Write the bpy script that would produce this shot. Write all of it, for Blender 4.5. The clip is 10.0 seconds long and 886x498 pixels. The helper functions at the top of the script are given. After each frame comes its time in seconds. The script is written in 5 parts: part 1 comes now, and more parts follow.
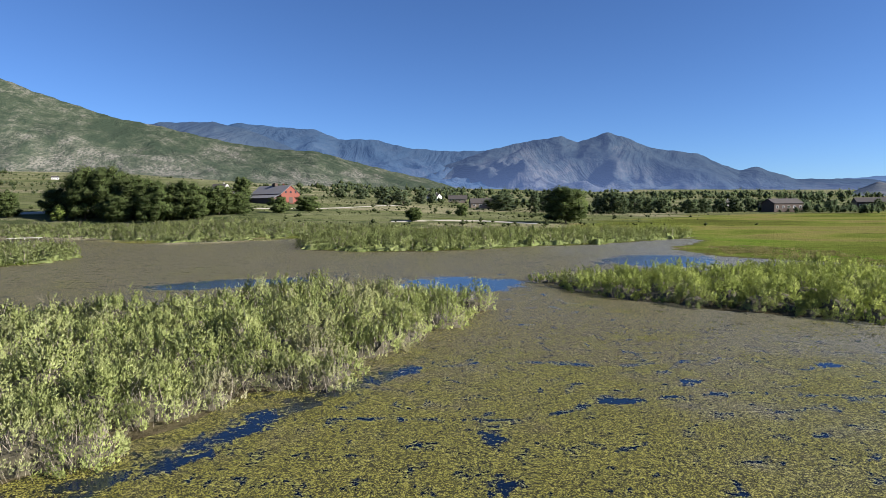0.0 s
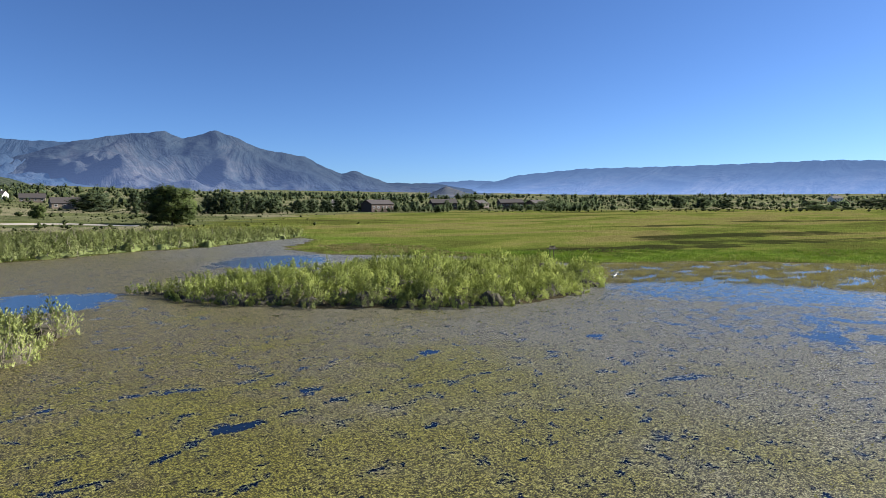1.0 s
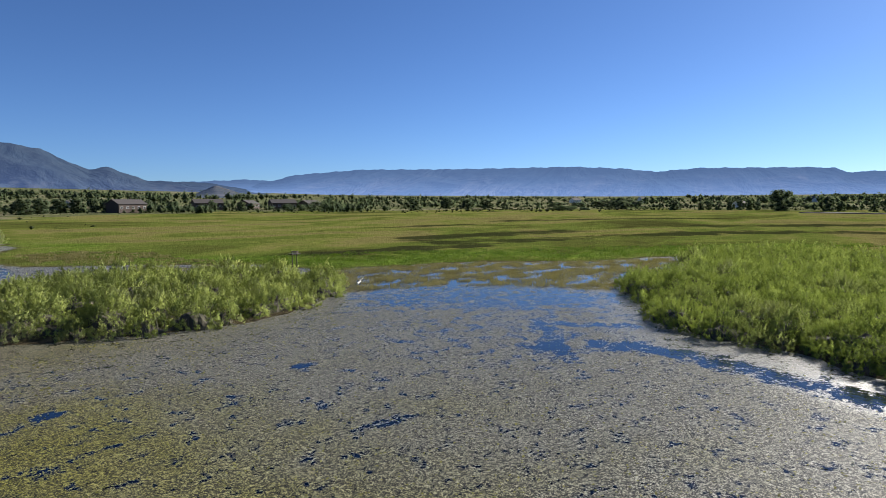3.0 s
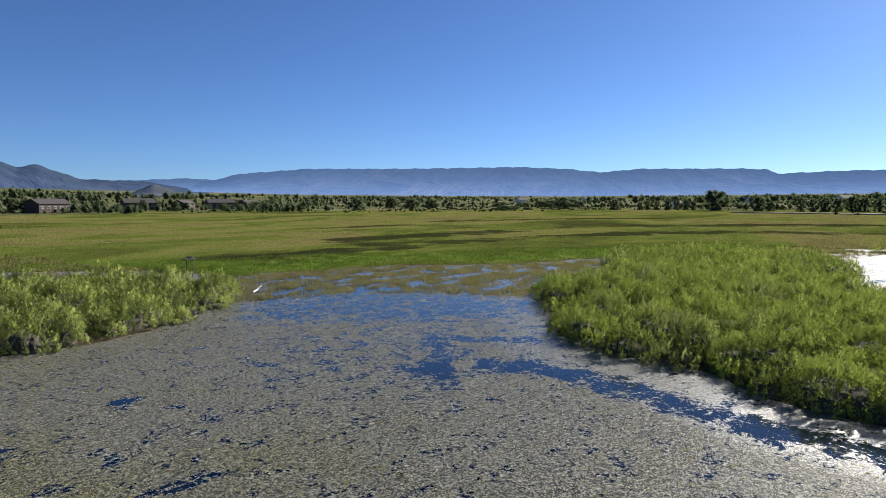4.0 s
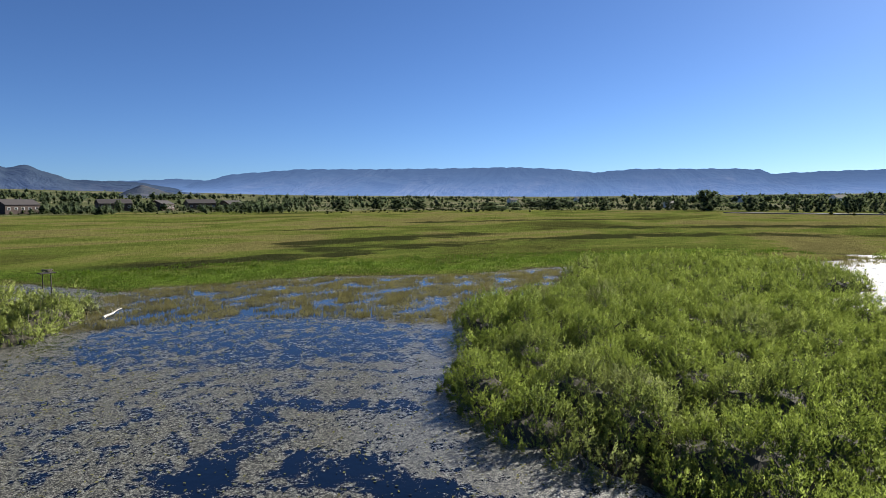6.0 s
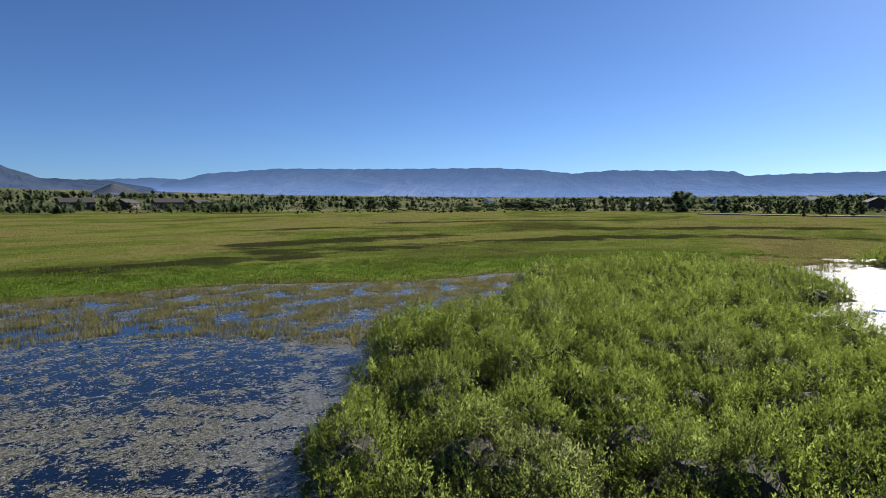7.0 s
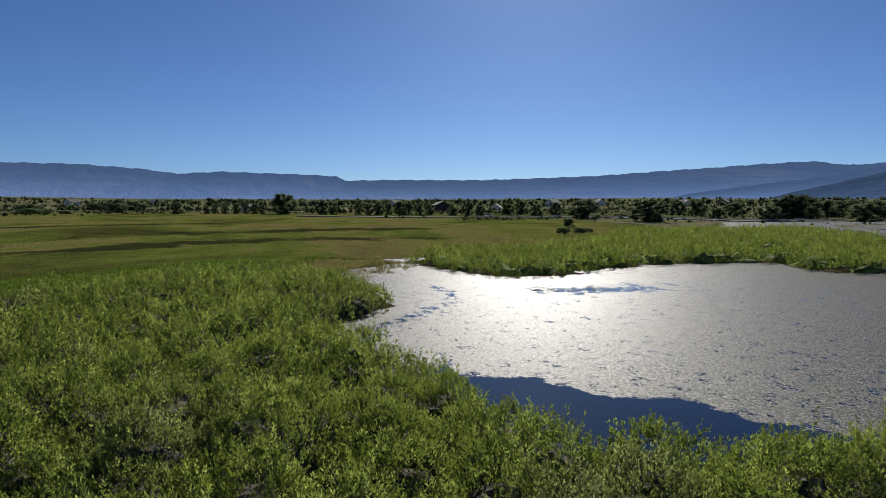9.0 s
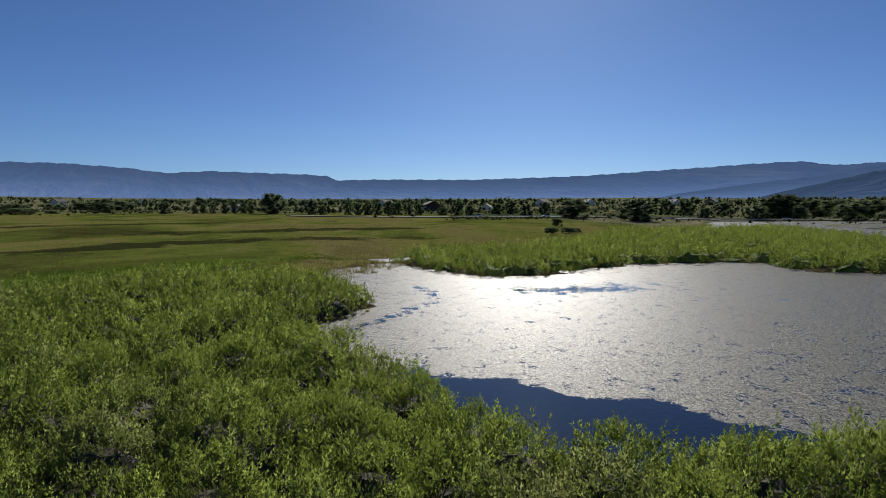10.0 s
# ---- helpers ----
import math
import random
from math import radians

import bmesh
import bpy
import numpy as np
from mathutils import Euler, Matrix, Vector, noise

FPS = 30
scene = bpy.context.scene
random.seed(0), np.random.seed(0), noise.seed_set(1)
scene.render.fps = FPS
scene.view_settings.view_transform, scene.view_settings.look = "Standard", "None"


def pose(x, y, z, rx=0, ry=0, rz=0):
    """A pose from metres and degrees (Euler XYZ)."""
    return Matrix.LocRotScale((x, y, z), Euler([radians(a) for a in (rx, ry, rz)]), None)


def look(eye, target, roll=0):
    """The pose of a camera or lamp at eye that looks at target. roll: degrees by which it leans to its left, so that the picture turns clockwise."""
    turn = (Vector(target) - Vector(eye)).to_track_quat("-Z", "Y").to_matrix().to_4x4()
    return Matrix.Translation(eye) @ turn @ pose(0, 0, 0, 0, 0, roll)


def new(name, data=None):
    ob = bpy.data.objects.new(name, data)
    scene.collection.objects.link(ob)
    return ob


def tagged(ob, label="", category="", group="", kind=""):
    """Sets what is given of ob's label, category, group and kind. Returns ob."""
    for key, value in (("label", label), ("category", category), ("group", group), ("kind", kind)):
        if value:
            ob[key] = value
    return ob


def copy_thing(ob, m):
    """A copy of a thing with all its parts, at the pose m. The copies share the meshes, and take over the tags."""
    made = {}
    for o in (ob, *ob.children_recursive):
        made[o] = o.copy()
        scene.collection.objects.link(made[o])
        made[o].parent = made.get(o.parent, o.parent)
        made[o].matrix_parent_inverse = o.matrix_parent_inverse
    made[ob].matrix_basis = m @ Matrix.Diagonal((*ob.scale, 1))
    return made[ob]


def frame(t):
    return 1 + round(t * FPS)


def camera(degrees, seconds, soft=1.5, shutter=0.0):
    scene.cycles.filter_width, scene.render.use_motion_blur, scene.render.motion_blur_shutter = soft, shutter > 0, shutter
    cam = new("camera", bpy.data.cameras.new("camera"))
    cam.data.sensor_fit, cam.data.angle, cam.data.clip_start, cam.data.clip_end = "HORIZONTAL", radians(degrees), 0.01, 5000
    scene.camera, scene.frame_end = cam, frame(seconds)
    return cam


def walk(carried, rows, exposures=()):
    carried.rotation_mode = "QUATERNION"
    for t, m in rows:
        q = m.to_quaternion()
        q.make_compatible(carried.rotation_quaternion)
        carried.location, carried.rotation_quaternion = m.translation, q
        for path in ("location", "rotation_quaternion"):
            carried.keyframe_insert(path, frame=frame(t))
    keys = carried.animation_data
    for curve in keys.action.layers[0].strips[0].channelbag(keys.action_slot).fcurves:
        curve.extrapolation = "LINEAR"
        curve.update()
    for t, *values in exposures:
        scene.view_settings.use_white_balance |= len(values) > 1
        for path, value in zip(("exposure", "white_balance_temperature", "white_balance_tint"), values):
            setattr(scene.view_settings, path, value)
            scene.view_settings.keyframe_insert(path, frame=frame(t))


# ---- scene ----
cam = camera(71.4, 10.0, soft=0.4)
PATH = [
    (0, (1.402, -0.095, 8.573), (1.305, 1.898, 8.441), -0.5),
    (0.5, (1.546, 1.401, 8.645), (1.757, 3.385, 8.511), -0.4),
    (1, (2.218, 2.691, 8.624), (3.277, 4.381, 8.482), -0.5),
    (1.5, (3.574, 3.777, 8.616), (4.769, 5.374, 8.472), -0.6),
    (2, (5.674, 4.581, 8.646), (6.907, 6.149, 8.501), -0.6),
    (2.5, (8.103, 5.147, 8.622), (9.512, 6.56, 8.477), -0.5),
    (3, (10.809, 5.428, 8.576), (12.388, 6.647, 8.43), -0.4),
    (4.5, (20.599, 4.66, 8.663), (22.277, 5.738, 8.515), -0.4),
    (5, (24.104, 4.992, 8.625), (25.783, 6.068, 8.478), -0.5),
    (5.5, (27.745, 5.494, 8.61), (29.424, 6.57, 8.464), -0.5),
    (7, (39.856, 6.296, 8.435), (41.574, 7.31, 8.289), -0.2),
    (7.5, (43.694, 5.587, 8.397), (45.475, 6.486, 8.257), -0.2),
    (8, (47.077, 4.336, 8.439), (49.012, 4.82, 8.299), -0.2),
    (8.5, (49.729, 2.881, 8.476), (51.723, 2.816, 8.333), -0.1),
    (9, (51.437, 2.177, 8.435), (53.427, 2.027, 8.294), -0.0),
    (9.5, (51.925, 1.852, 8.427), (53.915, 1.703, 8.286), -0.1),
    (10, (51.607, 1.327, 8.447), (53.594, 1.148, 8.305), -0.0),
]
walk(cam, [(t, look(eye, target, roll)) for t, eye, target, roll in PATH], [(0, 1.22), (0.5, 1.32), (1.0, 1.18), (1.5, 1.05), (3, 0.9), (5.5, 0.85), (7.5, 0.70), (8.5, 0.22), (10, 0.08)])


# ---- light ----
SUN_AZ, SUN_EL = 103.0, 28.0
world = bpy.data.worlds.new("world")
scene.world = world
world.use_nodes = True
wn = world.node_tree.nodes
sky = wn.new("ShaderNodeTexSky")
sky.sky_type = "NISHITA"
sky.sun_disc = False
sky.sun_elevation = radians(SUN_EL)
sky.sun_rotation = radians(SUN_AZ)
sky.altitude = 1700
sky.air_density, sky.dust_density, sky.ozone_density = 0.85, 0.70, 3.0
tint = wn.new("ShaderNodeMix")
tint.data_type, tint.blend_type = "RGBA", "MULTIPLY"
tint.inputs[0].default_value = 1.0
tint.inputs[7].default_value = (0.70, 0.94, 1.29, 1)
world.node_tree.links.new(sky.outputs[0], tint.inputs[6])
world.node_tree.links.new(tint.outputs[2], wn["Background"].inputs[0])
wn["Background"].inputs[1].default_value = 0.049
sun = new("sun", bpy.data.lights.new("sun", "SUN"))
sun.data.energy, sun.data.angle, sun.data.color = 5.0, radians(0.55), (1.0, 0.95, 0.87)
SUN_DIR = Vector((math.sin(radians(SUN_AZ)) * math.cos(radians(SUN_EL)), math.cos(radians(SUN_AZ)) * math.cos(radians(SUN_EL)), math.sin(radians(SUN_EL))))
sun.matrix_world = look((0, 0, 200), Vector((0, 0, 200)) - SUN_DIR)


# ---- materials ----
class Nodes:
    """Small helper for node trees."""

    def __init__(self, name):
        self.mat = bpy.data.materials.new(name)
        self.mat.use_nodes = True
        self.tree = self.mat.node_tree
        self.bsdf = self.tree.nodes["Principled BSDF"]
        self.out = self.tree.nodes["Material Output"]

    def add(self, kind, **sockets):
        node = self.tree.nodes.new(kind)
        for key, value in sockets.items():
            node.inputs[key.replace("_", " ")].default_value = value
        return node

    def link(self, a, b):
        self.tree.links.new(a, b)

    def pos(self, scale=(1, 1, 1)):
        geo = self.add("ShaderNodeNewGeometry")
        mul = self.add("ShaderNodeVectorMath")
        mul.operation = "MULTIPLY"
        mul.inputs[1].default_value = scale
        self.link(geo.outputs["Position"], mul.inputs[0])
        return mul.outputs[0]

    def local(self, scale=(1, 1, 1)):
        geo = self.add("ShaderNodeTexCoord")
        mul = self.add("ShaderNodeVectorMath")
        mul.operation = "MULTIPLY"
        mul.inputs[1].default_value = scale
        self.link(geo.outputs["Object"], mul.inputs[0])
        return mul.outputs[0]

    def noise(self, vector, scale, detail=4.0, rough=0.55, distortion=0.0):
        node = self.add("ShaderNodeTexNoise", Scale=scale, Detail=detail, Roughness=rough, Distortion=distortion)
        self.link(vector, node.inputs["Vector"])
        return node.outputs["Fac"]

    def ramp(self, fac, stops):
        node = self.add("ShaderNodeValToRGB")
        el = node.color_ramp.elements
        while len(el) < len(stops):
            el.new(0.5)
        for e, (at, colour) in zip(el, stops):
            e.position = at
            e.color = (*colour, 1) if len(colour) == 3 else colour
        self.link(fac, node.inputs[0])
        return node.outputs[0]

    def mix(self, fac, a, b, blend="MIX"):
        node = self.add("ShaderNodeMix")
        node.data_type, node.blend_type = "RGBA", blend
        for value, i in ((fac, 0), (a, 6), (b, 7)):
            if isinstance(value, (int, float)):
                node.inputs[i].default_value = value
            elif isinstance(value, tuple):
                node.inputs[i].default_value = (*value, 1)
            else:
                self.link(value, node.inputs[i])
        return node.outputs[2]

    def math(self, op, a, b=0.0, c=0.0):
        node = self.add("ShaderNodeMath")
        node.operation = op
        for value, i in ((a, 0), (b, 1), (c, 2)):
            if isinstance(value, (int, float)):
                node.inputs[i].default_value = value
            else:
                self.link(value, node.inputs[i])
        return node.outputs[0]

    def smooth(self, value, low, high):
        node = self.add("ShaderNodeMapRange")
        node.interpolation_type = "SMOOTHSTEP"
        for v, key in ((value, "Value"), (low, "From Min"), (high, "From Max")):
            if isinstance(v, (int, float)):
                node.inputs[key].default_value = v
            else:
                self.link(v, node.inputs[key])
        return node.outputs[0]

    def attr(self, name):
        node = self.add("ShaderNodeAttribute")
        node.attribute_name = name
        return node.outputs["Fac"]

    def bump(self, height, strength=0.3, distance=0.05, normal=None):
        node = self.add("ShaderNodeBump", Strength=strength, Distance=distance)
        self.link(height, node.inputs["Height"])
        if normal:
            self.link(normal, node.inputs["Normal"])
        return node.outputs[0]

    def island(self):
        return self.add("ShaderNodeNewGeometry").outputs["Random Per Island"]

    def object_random(self):
        return self.add("ShaderNodeObjectInfo").outputs["Random"]

    def done(self, colour=None, rough=0.7, normal=None, metal=0.0, spec=0.5):
        if colour is not None:
            if isinstance(colour, tuple):
                self.bsdf.inputs["Base Color"].default_value = (*colour, 1)
            else:
                self.link(colour, self.bsdf.inputs["Base Color"])
        if isinstance(rough, (int, float)):
            self.bsdf.inputs["Roughness"].default_value = rough
        else:
            self.link(rough, self.bsdf.inputs["Roughness"])
        if normal is not None:
            self.link(normal, self.bsdf.inputs["Normal"])
        self.bsdf.inputs["Metallic"].default_value = metal
        self.bsdf.inputs["Specular IOR Level"].default_value = spec
        return self.mat


def leaf_material(name, dark, mid, light, patch=0.25, clear=0.45, rough=0.6, dull=(0.19, 0.20, 0.12)):
    """Foliage: varies leaf by leaf and in patches, and lets light through."""
    n = Nodes(name)
    patches = n.ramp(n.math("ADD", n.math("MULTIPLY", n.noise(n.pos(), patch, 3), 0.5), n.math("MULTIPLY", n.noise(n.pos(), patch * 7, 3), 0.5)), [(0.38, dark), (0.5, mid), (0.62, light)])
    single = n.ramp(n.island(), [(0.0, dark), (0.45, mid), (1.0, light)])
    colour = n.mix(0.15, patches, single)
    # young yellow-green ends, and grey-green plants between the others
    colour = n.mix(n.math("MULTIPLY", n.attr("tip"), 0.25), colour, light)
    colour = n.mix(n.math("MULTIPLY", n.attr("dull"), 0.85), colour, dull)
    # leaves lean with the crown that they grow on
    lean = n.add("ShaderNodeAttribute")
    lean.attribute_name = "lean"
    turn = n.add("ShaderNodeVectorTransform")
    turn.vector_type, turn.convert_from, turn.convert_to = "VECTOR", "OBJECT", "WORLD"
    n.link(lean.outputs["Vector"], turn.inputs[0])
    own = n.add("ShaderNodeNewGeometry")
    small = n.add("ShaderNodeVectorMath")
    small.operation = "SCALE"
    small.inputs["Scale"].default_value = 0.16
    n.link(own.outputs["Normal"], small.inputs[0])
    total = n.add("ShaderNodeVectorMath")
    n.link(small.outputs[0], total.inputs[0])
    n.link(turn.outputs[0], total.inputs[1])
    even = n.add("ShaderNodeVectorMath")
    even.operation = "NORMALIZE"
    n.link(total.outputs[0], even.inputs[0])
    n.done(colour, 0.8, even.outputs[0], spec=0.06)
    thin = n.add("ShaderNodeBsdfTranslucent")
    n.link(n.mix(1.0, colour, (1.05, 1.08, 0.60), "MULTIPLY"), thin.inputs["Color"])
    both = n.add("ShaderNodeMixShader", Fac=clear)
    n.link(n.bsdf.outputs[0], both.inputs[1])
    n.link(thin.outputs[0], both.inputs[2])
    n.link(both.outputs[0], n.out.inputs["Surface"])
    return n.mat


def plain_material(name, a, b, scale=1.0, rough=0.8, bump=0.2, metal=0.0):
    """Two colours in patches and a fine grain."""
    n = Nodes(name)
    fine = n.noise(n.pos(), scale * 8, 5, 0.7)
    colour = n.mix(n.noise(n.pos(), scale, 4), a, b)
    colour = n.mix(n.math("MULTIPLY", fine, 0.5), colour, b)
    return n.done(colour, rough, n.bump(fine, bump, 0.02), metal)


def water_material():
    """Open water with a floating mat of weed, which lies where the surface's cover says."""
    n = Nodes("pond_surface")
    p = n.pos()
    coarse = n.noise(p, 0.9, 5, 0.62, 0.5)
    fine = n.noise(p, 4.5, 7, 0.80, 0.5)
    pattern = n.math("ADD", n.math("MULTIPLY", coarse, 0.45), n.math("MULTIPLY", fine, 0.55))
    level = n.math("MULTIPLY_ADD", n.attr("cover"), -0.285, 0.70)
    mask = n.smooth(pattern, n.math("SUBTRACT", level, 0.008), n.math("ADD", level, 0.012))
    # the weed: small leaf heads, olive by the shore, browner over the deep, bleached in the dry shallows, with glint
    # painted into that pale too
    cells = n.add("ShaderNodeTexVoronoi", Scale=20.0, Randomness=1.0)
    n.link(p, cells.inputs["Vector"])
    head = cells.outputs["Distance"]
    clump = n.noise(p, 8.0, 6, 0.88)
    shade = n.math("ADD", n.math("MULTIPLY", n.math("SUBTRACT", 0.75, head), 0.20), n.math("ADD", n.math("MULTIPLY", fine, 0.32), n.math("MULTIPLY", clump, 0.54)))
    olive = n.ramp(shade, [(0.464, (0.012, 0.012, 0.006)), (0.492, (0.108, 0.100, 0.020)), (0.53, (0.255, 0.238, 0.052)), (0.60, (0.42, 0.39, 0.14))])
    brown = n.ramp(shade, [(0.464, (0.012, 0.011, 0.007)), (0.492, (0.105, 0.089, 0.040)), (0.53, (0.23, 0.20, 0.095)), (0.60, (0.40, 0.36, 0.19))])
    # bleached weed, its colour also lifted for sun glint and sky sheen
    pale = n.ramp(shade, [(0.464, (0.018, 0.018, 0.016)), (0.492, (0.130, 0.127, 0.098)), (0.53, (0.265, 0.256, 0.205)), (0.60, (0.46, 0.45, 0.39))])
    patch = n.noise(p, 0.12, 5, 0.6)
    colour = n.mix(n.smooth(n.math("ADD", n.math("ADD", n.math("MULTIPLY", patch, 0.6), n.math("MULTIPLY", n.noise(p, 0.6, 4, 0.6), 0.4)), n.math("MULTIPLY", n.attr("brown"), 0.20)), 0.52, 0.70), olive, brown)
    colour = n.mix(n.smooth(n.math("MULTIPLY_ADD", patch, 0.8, n.attr("pale")), 0.55, 1.1), colour, pale)
    relief = n.math("SUBTRACT", n.math("MULTIPLY", clump, 1.1), n.math("MULTIPLY", head, 0.3))
    n.done(colour, 0.50, n.bump(relief, 0.6, 0.04))
    # the mat is wetter and shinier by the shore
    n.link(n.math("MULTIPLY_ADD", n.attr("shore"), 1.0, 0.08), n.bsdf.inputs["Specular IOR Level"])
    n.link(n.math("MULTIPLY_ADD", n.attr("shore"), -0.14, 0.50), n.bsdf.inputs["Roughness"])
    # the water
    wet = n.add("ShaderNodeBsdfPrincipled", Roughness=0.04, IOR=1.33)
    wet.inputs["Base Color"].default_value = (0.002, 0.006, 0.016, 1)
    n.link(n.bump(n.noise(p, 3.0, 3), 0.22, 0.05), wet.inputs["Normal"])
    both = n.add("ShaderNodeMixShader")
    n.link(mask, both.inputs[0])
    n.link(wet.outputs[0], both.inputs[1])
    n.link(n.bsdf.outputs[0], both.inputs[2])
    n.link(both.outputs[0], n.out.inputs["Surface"])
    return n.mat


def ground_material():
    """Meadow grass, bare mud by the water, and dry brushy fields further off."""
    n = Nodes("ground_cover")
    p = n.pos()
    streak = n.noise(n.pos((0.012, 0.020, 1)), 1.0, 7, 0.66, 1.0)
    tuft = n.noise(p, 1.2, 5, 0.7)
    blade = n.noise(n.pos((1, 1, 0.2)), 7.0, 4, 0.75)
    grass = n.ramp(streak, [(0.33, (0.045, 0.047, 0.016)), (0.41, (0.090, 0.096, 0.024)), (0.47, (0.106, 0.137, 0.026)), (0.52, (0.150, 0.158, 0.038)), (0.57, (0.184, 0.163, 0.056)), (0.66, (0.145, 0.128, 0.046))])
    grass = n.mix(n.math("MULTIPLY", n.smooth(n.math("ADD", n.math("MULTIPLY", n.attr("dark"), 1.0), n.math("MULTIPLY", n.noise(n.pos((0.035, 0.055, 1)), 1.0, 7, 0.76), 4.0)), 2.25, 3.0), 0.95), grass, (0.030, 0.032, 0.014))
    grass = n.mix(n.math("MULTIPLY", n.attr("lush"), 0.6), grass, n.ramp(tuft, [(0.3, (0.05, 0.09, 0.012)), (0.6, (0.12, 0.21, 0.022))]))
    grass = n.mix(n.math("MULTIPLY", n.smooth(tuft, 0.55, 0.3), 0.45), grass, (0.035, 0.05, 0.012))
    dry = n.ramp(n.noise(n.pos((0.012, 0.02, 1)), 1.0, 7, 0.65, 0.4), [(0.32, (0.065, 0.085, 0.028)), (0.43, (0.16, 0.165, 0.072)), (0.52, (0.17, 0.165, 0.09)), (0.64, (0.28, 0.25, 0.17))])
    plots = n.add("ShaderNodeTexVoronoi", Scale=1.0)
    plots.distance = "MANHATTAN"
    n.link(n.pos((0.0075, 0.013, 0)), plots.inputs["Vector"])
    tone = n.add("ShaderNodeSeparateColor")
    n.link(plots.outputs["Color"], tone.inputs[0])
    plot = n.ramp(tone.outputs[0], [(0.0, (0.055, 0.070, 0.028)), (0.4, (0.085, 0.105, 0.040)), (0.62, (0.14, 0.135, 0.075)), (0.82, (0.27, 0.24, 0.16)), (1.0, (0.20, 0.175, 0.12))])
    dry = n.mix(0.6, dry, plot)
    dry = n.mix(n.math("MULTIPLY", n.smooth(n.noise(p, 0.09, 6, 0.75), 0.5, 0.62), 0.8), dry, (0.035, 0.05, 0.02))
    mud = n.ramp(tuft, [(0.3, (0.035, 0.028, 0.018)), (0.65, (0.13, 0.105, 0.065))])
    colour = n.mix(n.attr("dry"), grass, dry)
    colour = n.mix(n.attr("mud"), colour, mud)
    colour = n.mix(n.math("MULTIPLY", n.smooth(blade, 0.5, 0.3), 0.5), colour, (0.025, 0.032, 0.010))
    return n.done(colour, 1.0, n.bump(n.math("ADD", blade, tuft), 0.8, 0.3), spec=0.0)


def hill_material(name, stops, scale, scrub, haze, haze_glow=0.0, facing=0.0, bare=0.0):
    """Far hillsides: slopes with bare ground lower down, scrub in spots; blue haze is painted into the colour and
    emitted, most at the foot.
    """
    n = Nodes(name)
    turn = n.add("ShaderNodeVectorRotate", Angle=radians(facing))
    turn.rotation_type = "Z_AXIS"
    n.link(n.pos(), turn.inputs["Vector"])
    flat = n.add("ShaderNodeVectorMath")
    flat.operation = "MULTIPLY"
    flat.inputs[1].default_value = (1, 0.25, 1.2)
    n.link(turn.outputs[0], flat.inputs[0])
    p = flat.outputs[0]
    foot = n.attr("foot")
    broad = n.math("MULTIPLY_ADD", n.noise(p, scale * 0.22, 4, 0.6), 0.45, n.math("MULTIPLY", n.noise(p, scale, 8, 0.70, 0.6), 0.55))
    slope = n.ramp(n.math("MULTIPLY_ADD", n.math("SUBTRACT", foot, 0.55), bare, broad), stops)
    spots = n.math("MULTIPLY", n.smooth(n.noise(p, scale * 7, 6, 0.78), 0.45, 0.58), scrub[1])
    colour = n.mix(spots, slope, scrub[0])
    relief = n.math("ADD", n.noise(p, scale * 0.6, 7, 0.58, 0.8), n.math("MULTIPLY", n.noise(p, scale * 6, 4, 0.6), 0.06))
    # air haze put into base colour and emission, stronger towards the foot
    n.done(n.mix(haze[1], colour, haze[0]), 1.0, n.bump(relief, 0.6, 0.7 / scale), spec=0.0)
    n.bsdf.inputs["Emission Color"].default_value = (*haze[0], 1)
    n.link(n.math("MULTIPLY", n.math("MULTIPLY_ADD", n.math("POWER", foot, 1.8), 0.75, 0.75), haze_glow), n.bsdf.inputs["Emission Strength"])
    return n.mat


WATER = water_material()
GROUND = ground_material()
WILLOW = leaf_material("willow_leaves", (0.105, 0.145, 0.036), (0.20, 0.26, 0.066), (0.31, 0.37, 0.105), 0.35, 0.34)
ISLAND_WILLOW = leaf_material("island_willow_leaves", (0.16, 0.200, 0.055), (0.27, 0.325, 0.090), (0.40, 0.45, 0.150), 0.35, 0.25)
GREY_WILLOW = leaf_material("pale_willow_leaves", (0.20, 0.245, 0.075), (0.31, 0.355, 0.120), (0.46, 0.49, 0.22), 0.3, 0.28, dull=(0.37, 0.34, 0.235))
REED_LEAF = leaf_material("reed_leaves", (0.12, 0.145, 0.045), (0.19, 0.225, 0.08), (0.28, 0.31, 0.130), 0.1, 0.25)
SEDGE = leaf_material("sedge_blades", (0.10, 0.085, 0.045), (0.21, 0.19, 0.085), (0.34, 0.30, 0.16), 0.4, 0.3)
BRIGHT_GRASS = leaf_material("bright_grass_blades", (0.040, 0.075, 0.013), (0.080, 0.145, 0.018), (0.15, 0.22, 0.03), 0.2, 0.3)
WEED = leaf_material("floating_weed_leaves", (0.07, 0.068, 0.018), (0.15, 0.145, 0.040), (0.29, 0.275, 0.11), 0.5, 0.1, 0.6)
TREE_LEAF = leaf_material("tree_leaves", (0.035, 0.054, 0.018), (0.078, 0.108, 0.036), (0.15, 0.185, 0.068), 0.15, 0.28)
# leaves of far trees, air haze put into the colour: paler and bluer
HAZED_LEAF = leaf_material("hazed_far_tree_leaves", (0.060, 0.086, 0.056), (0.105, 0.140, 0.090), (0.16, 0.195, 0.125), 0.04, 0.42)
BRUSH_LEAF = leaf_material("brush_leaves", (0.045, 0.060, 0.026), (0.085, 0.105, 0.045), (0.16, 0.17, 0.085), 0.05, 0.2)
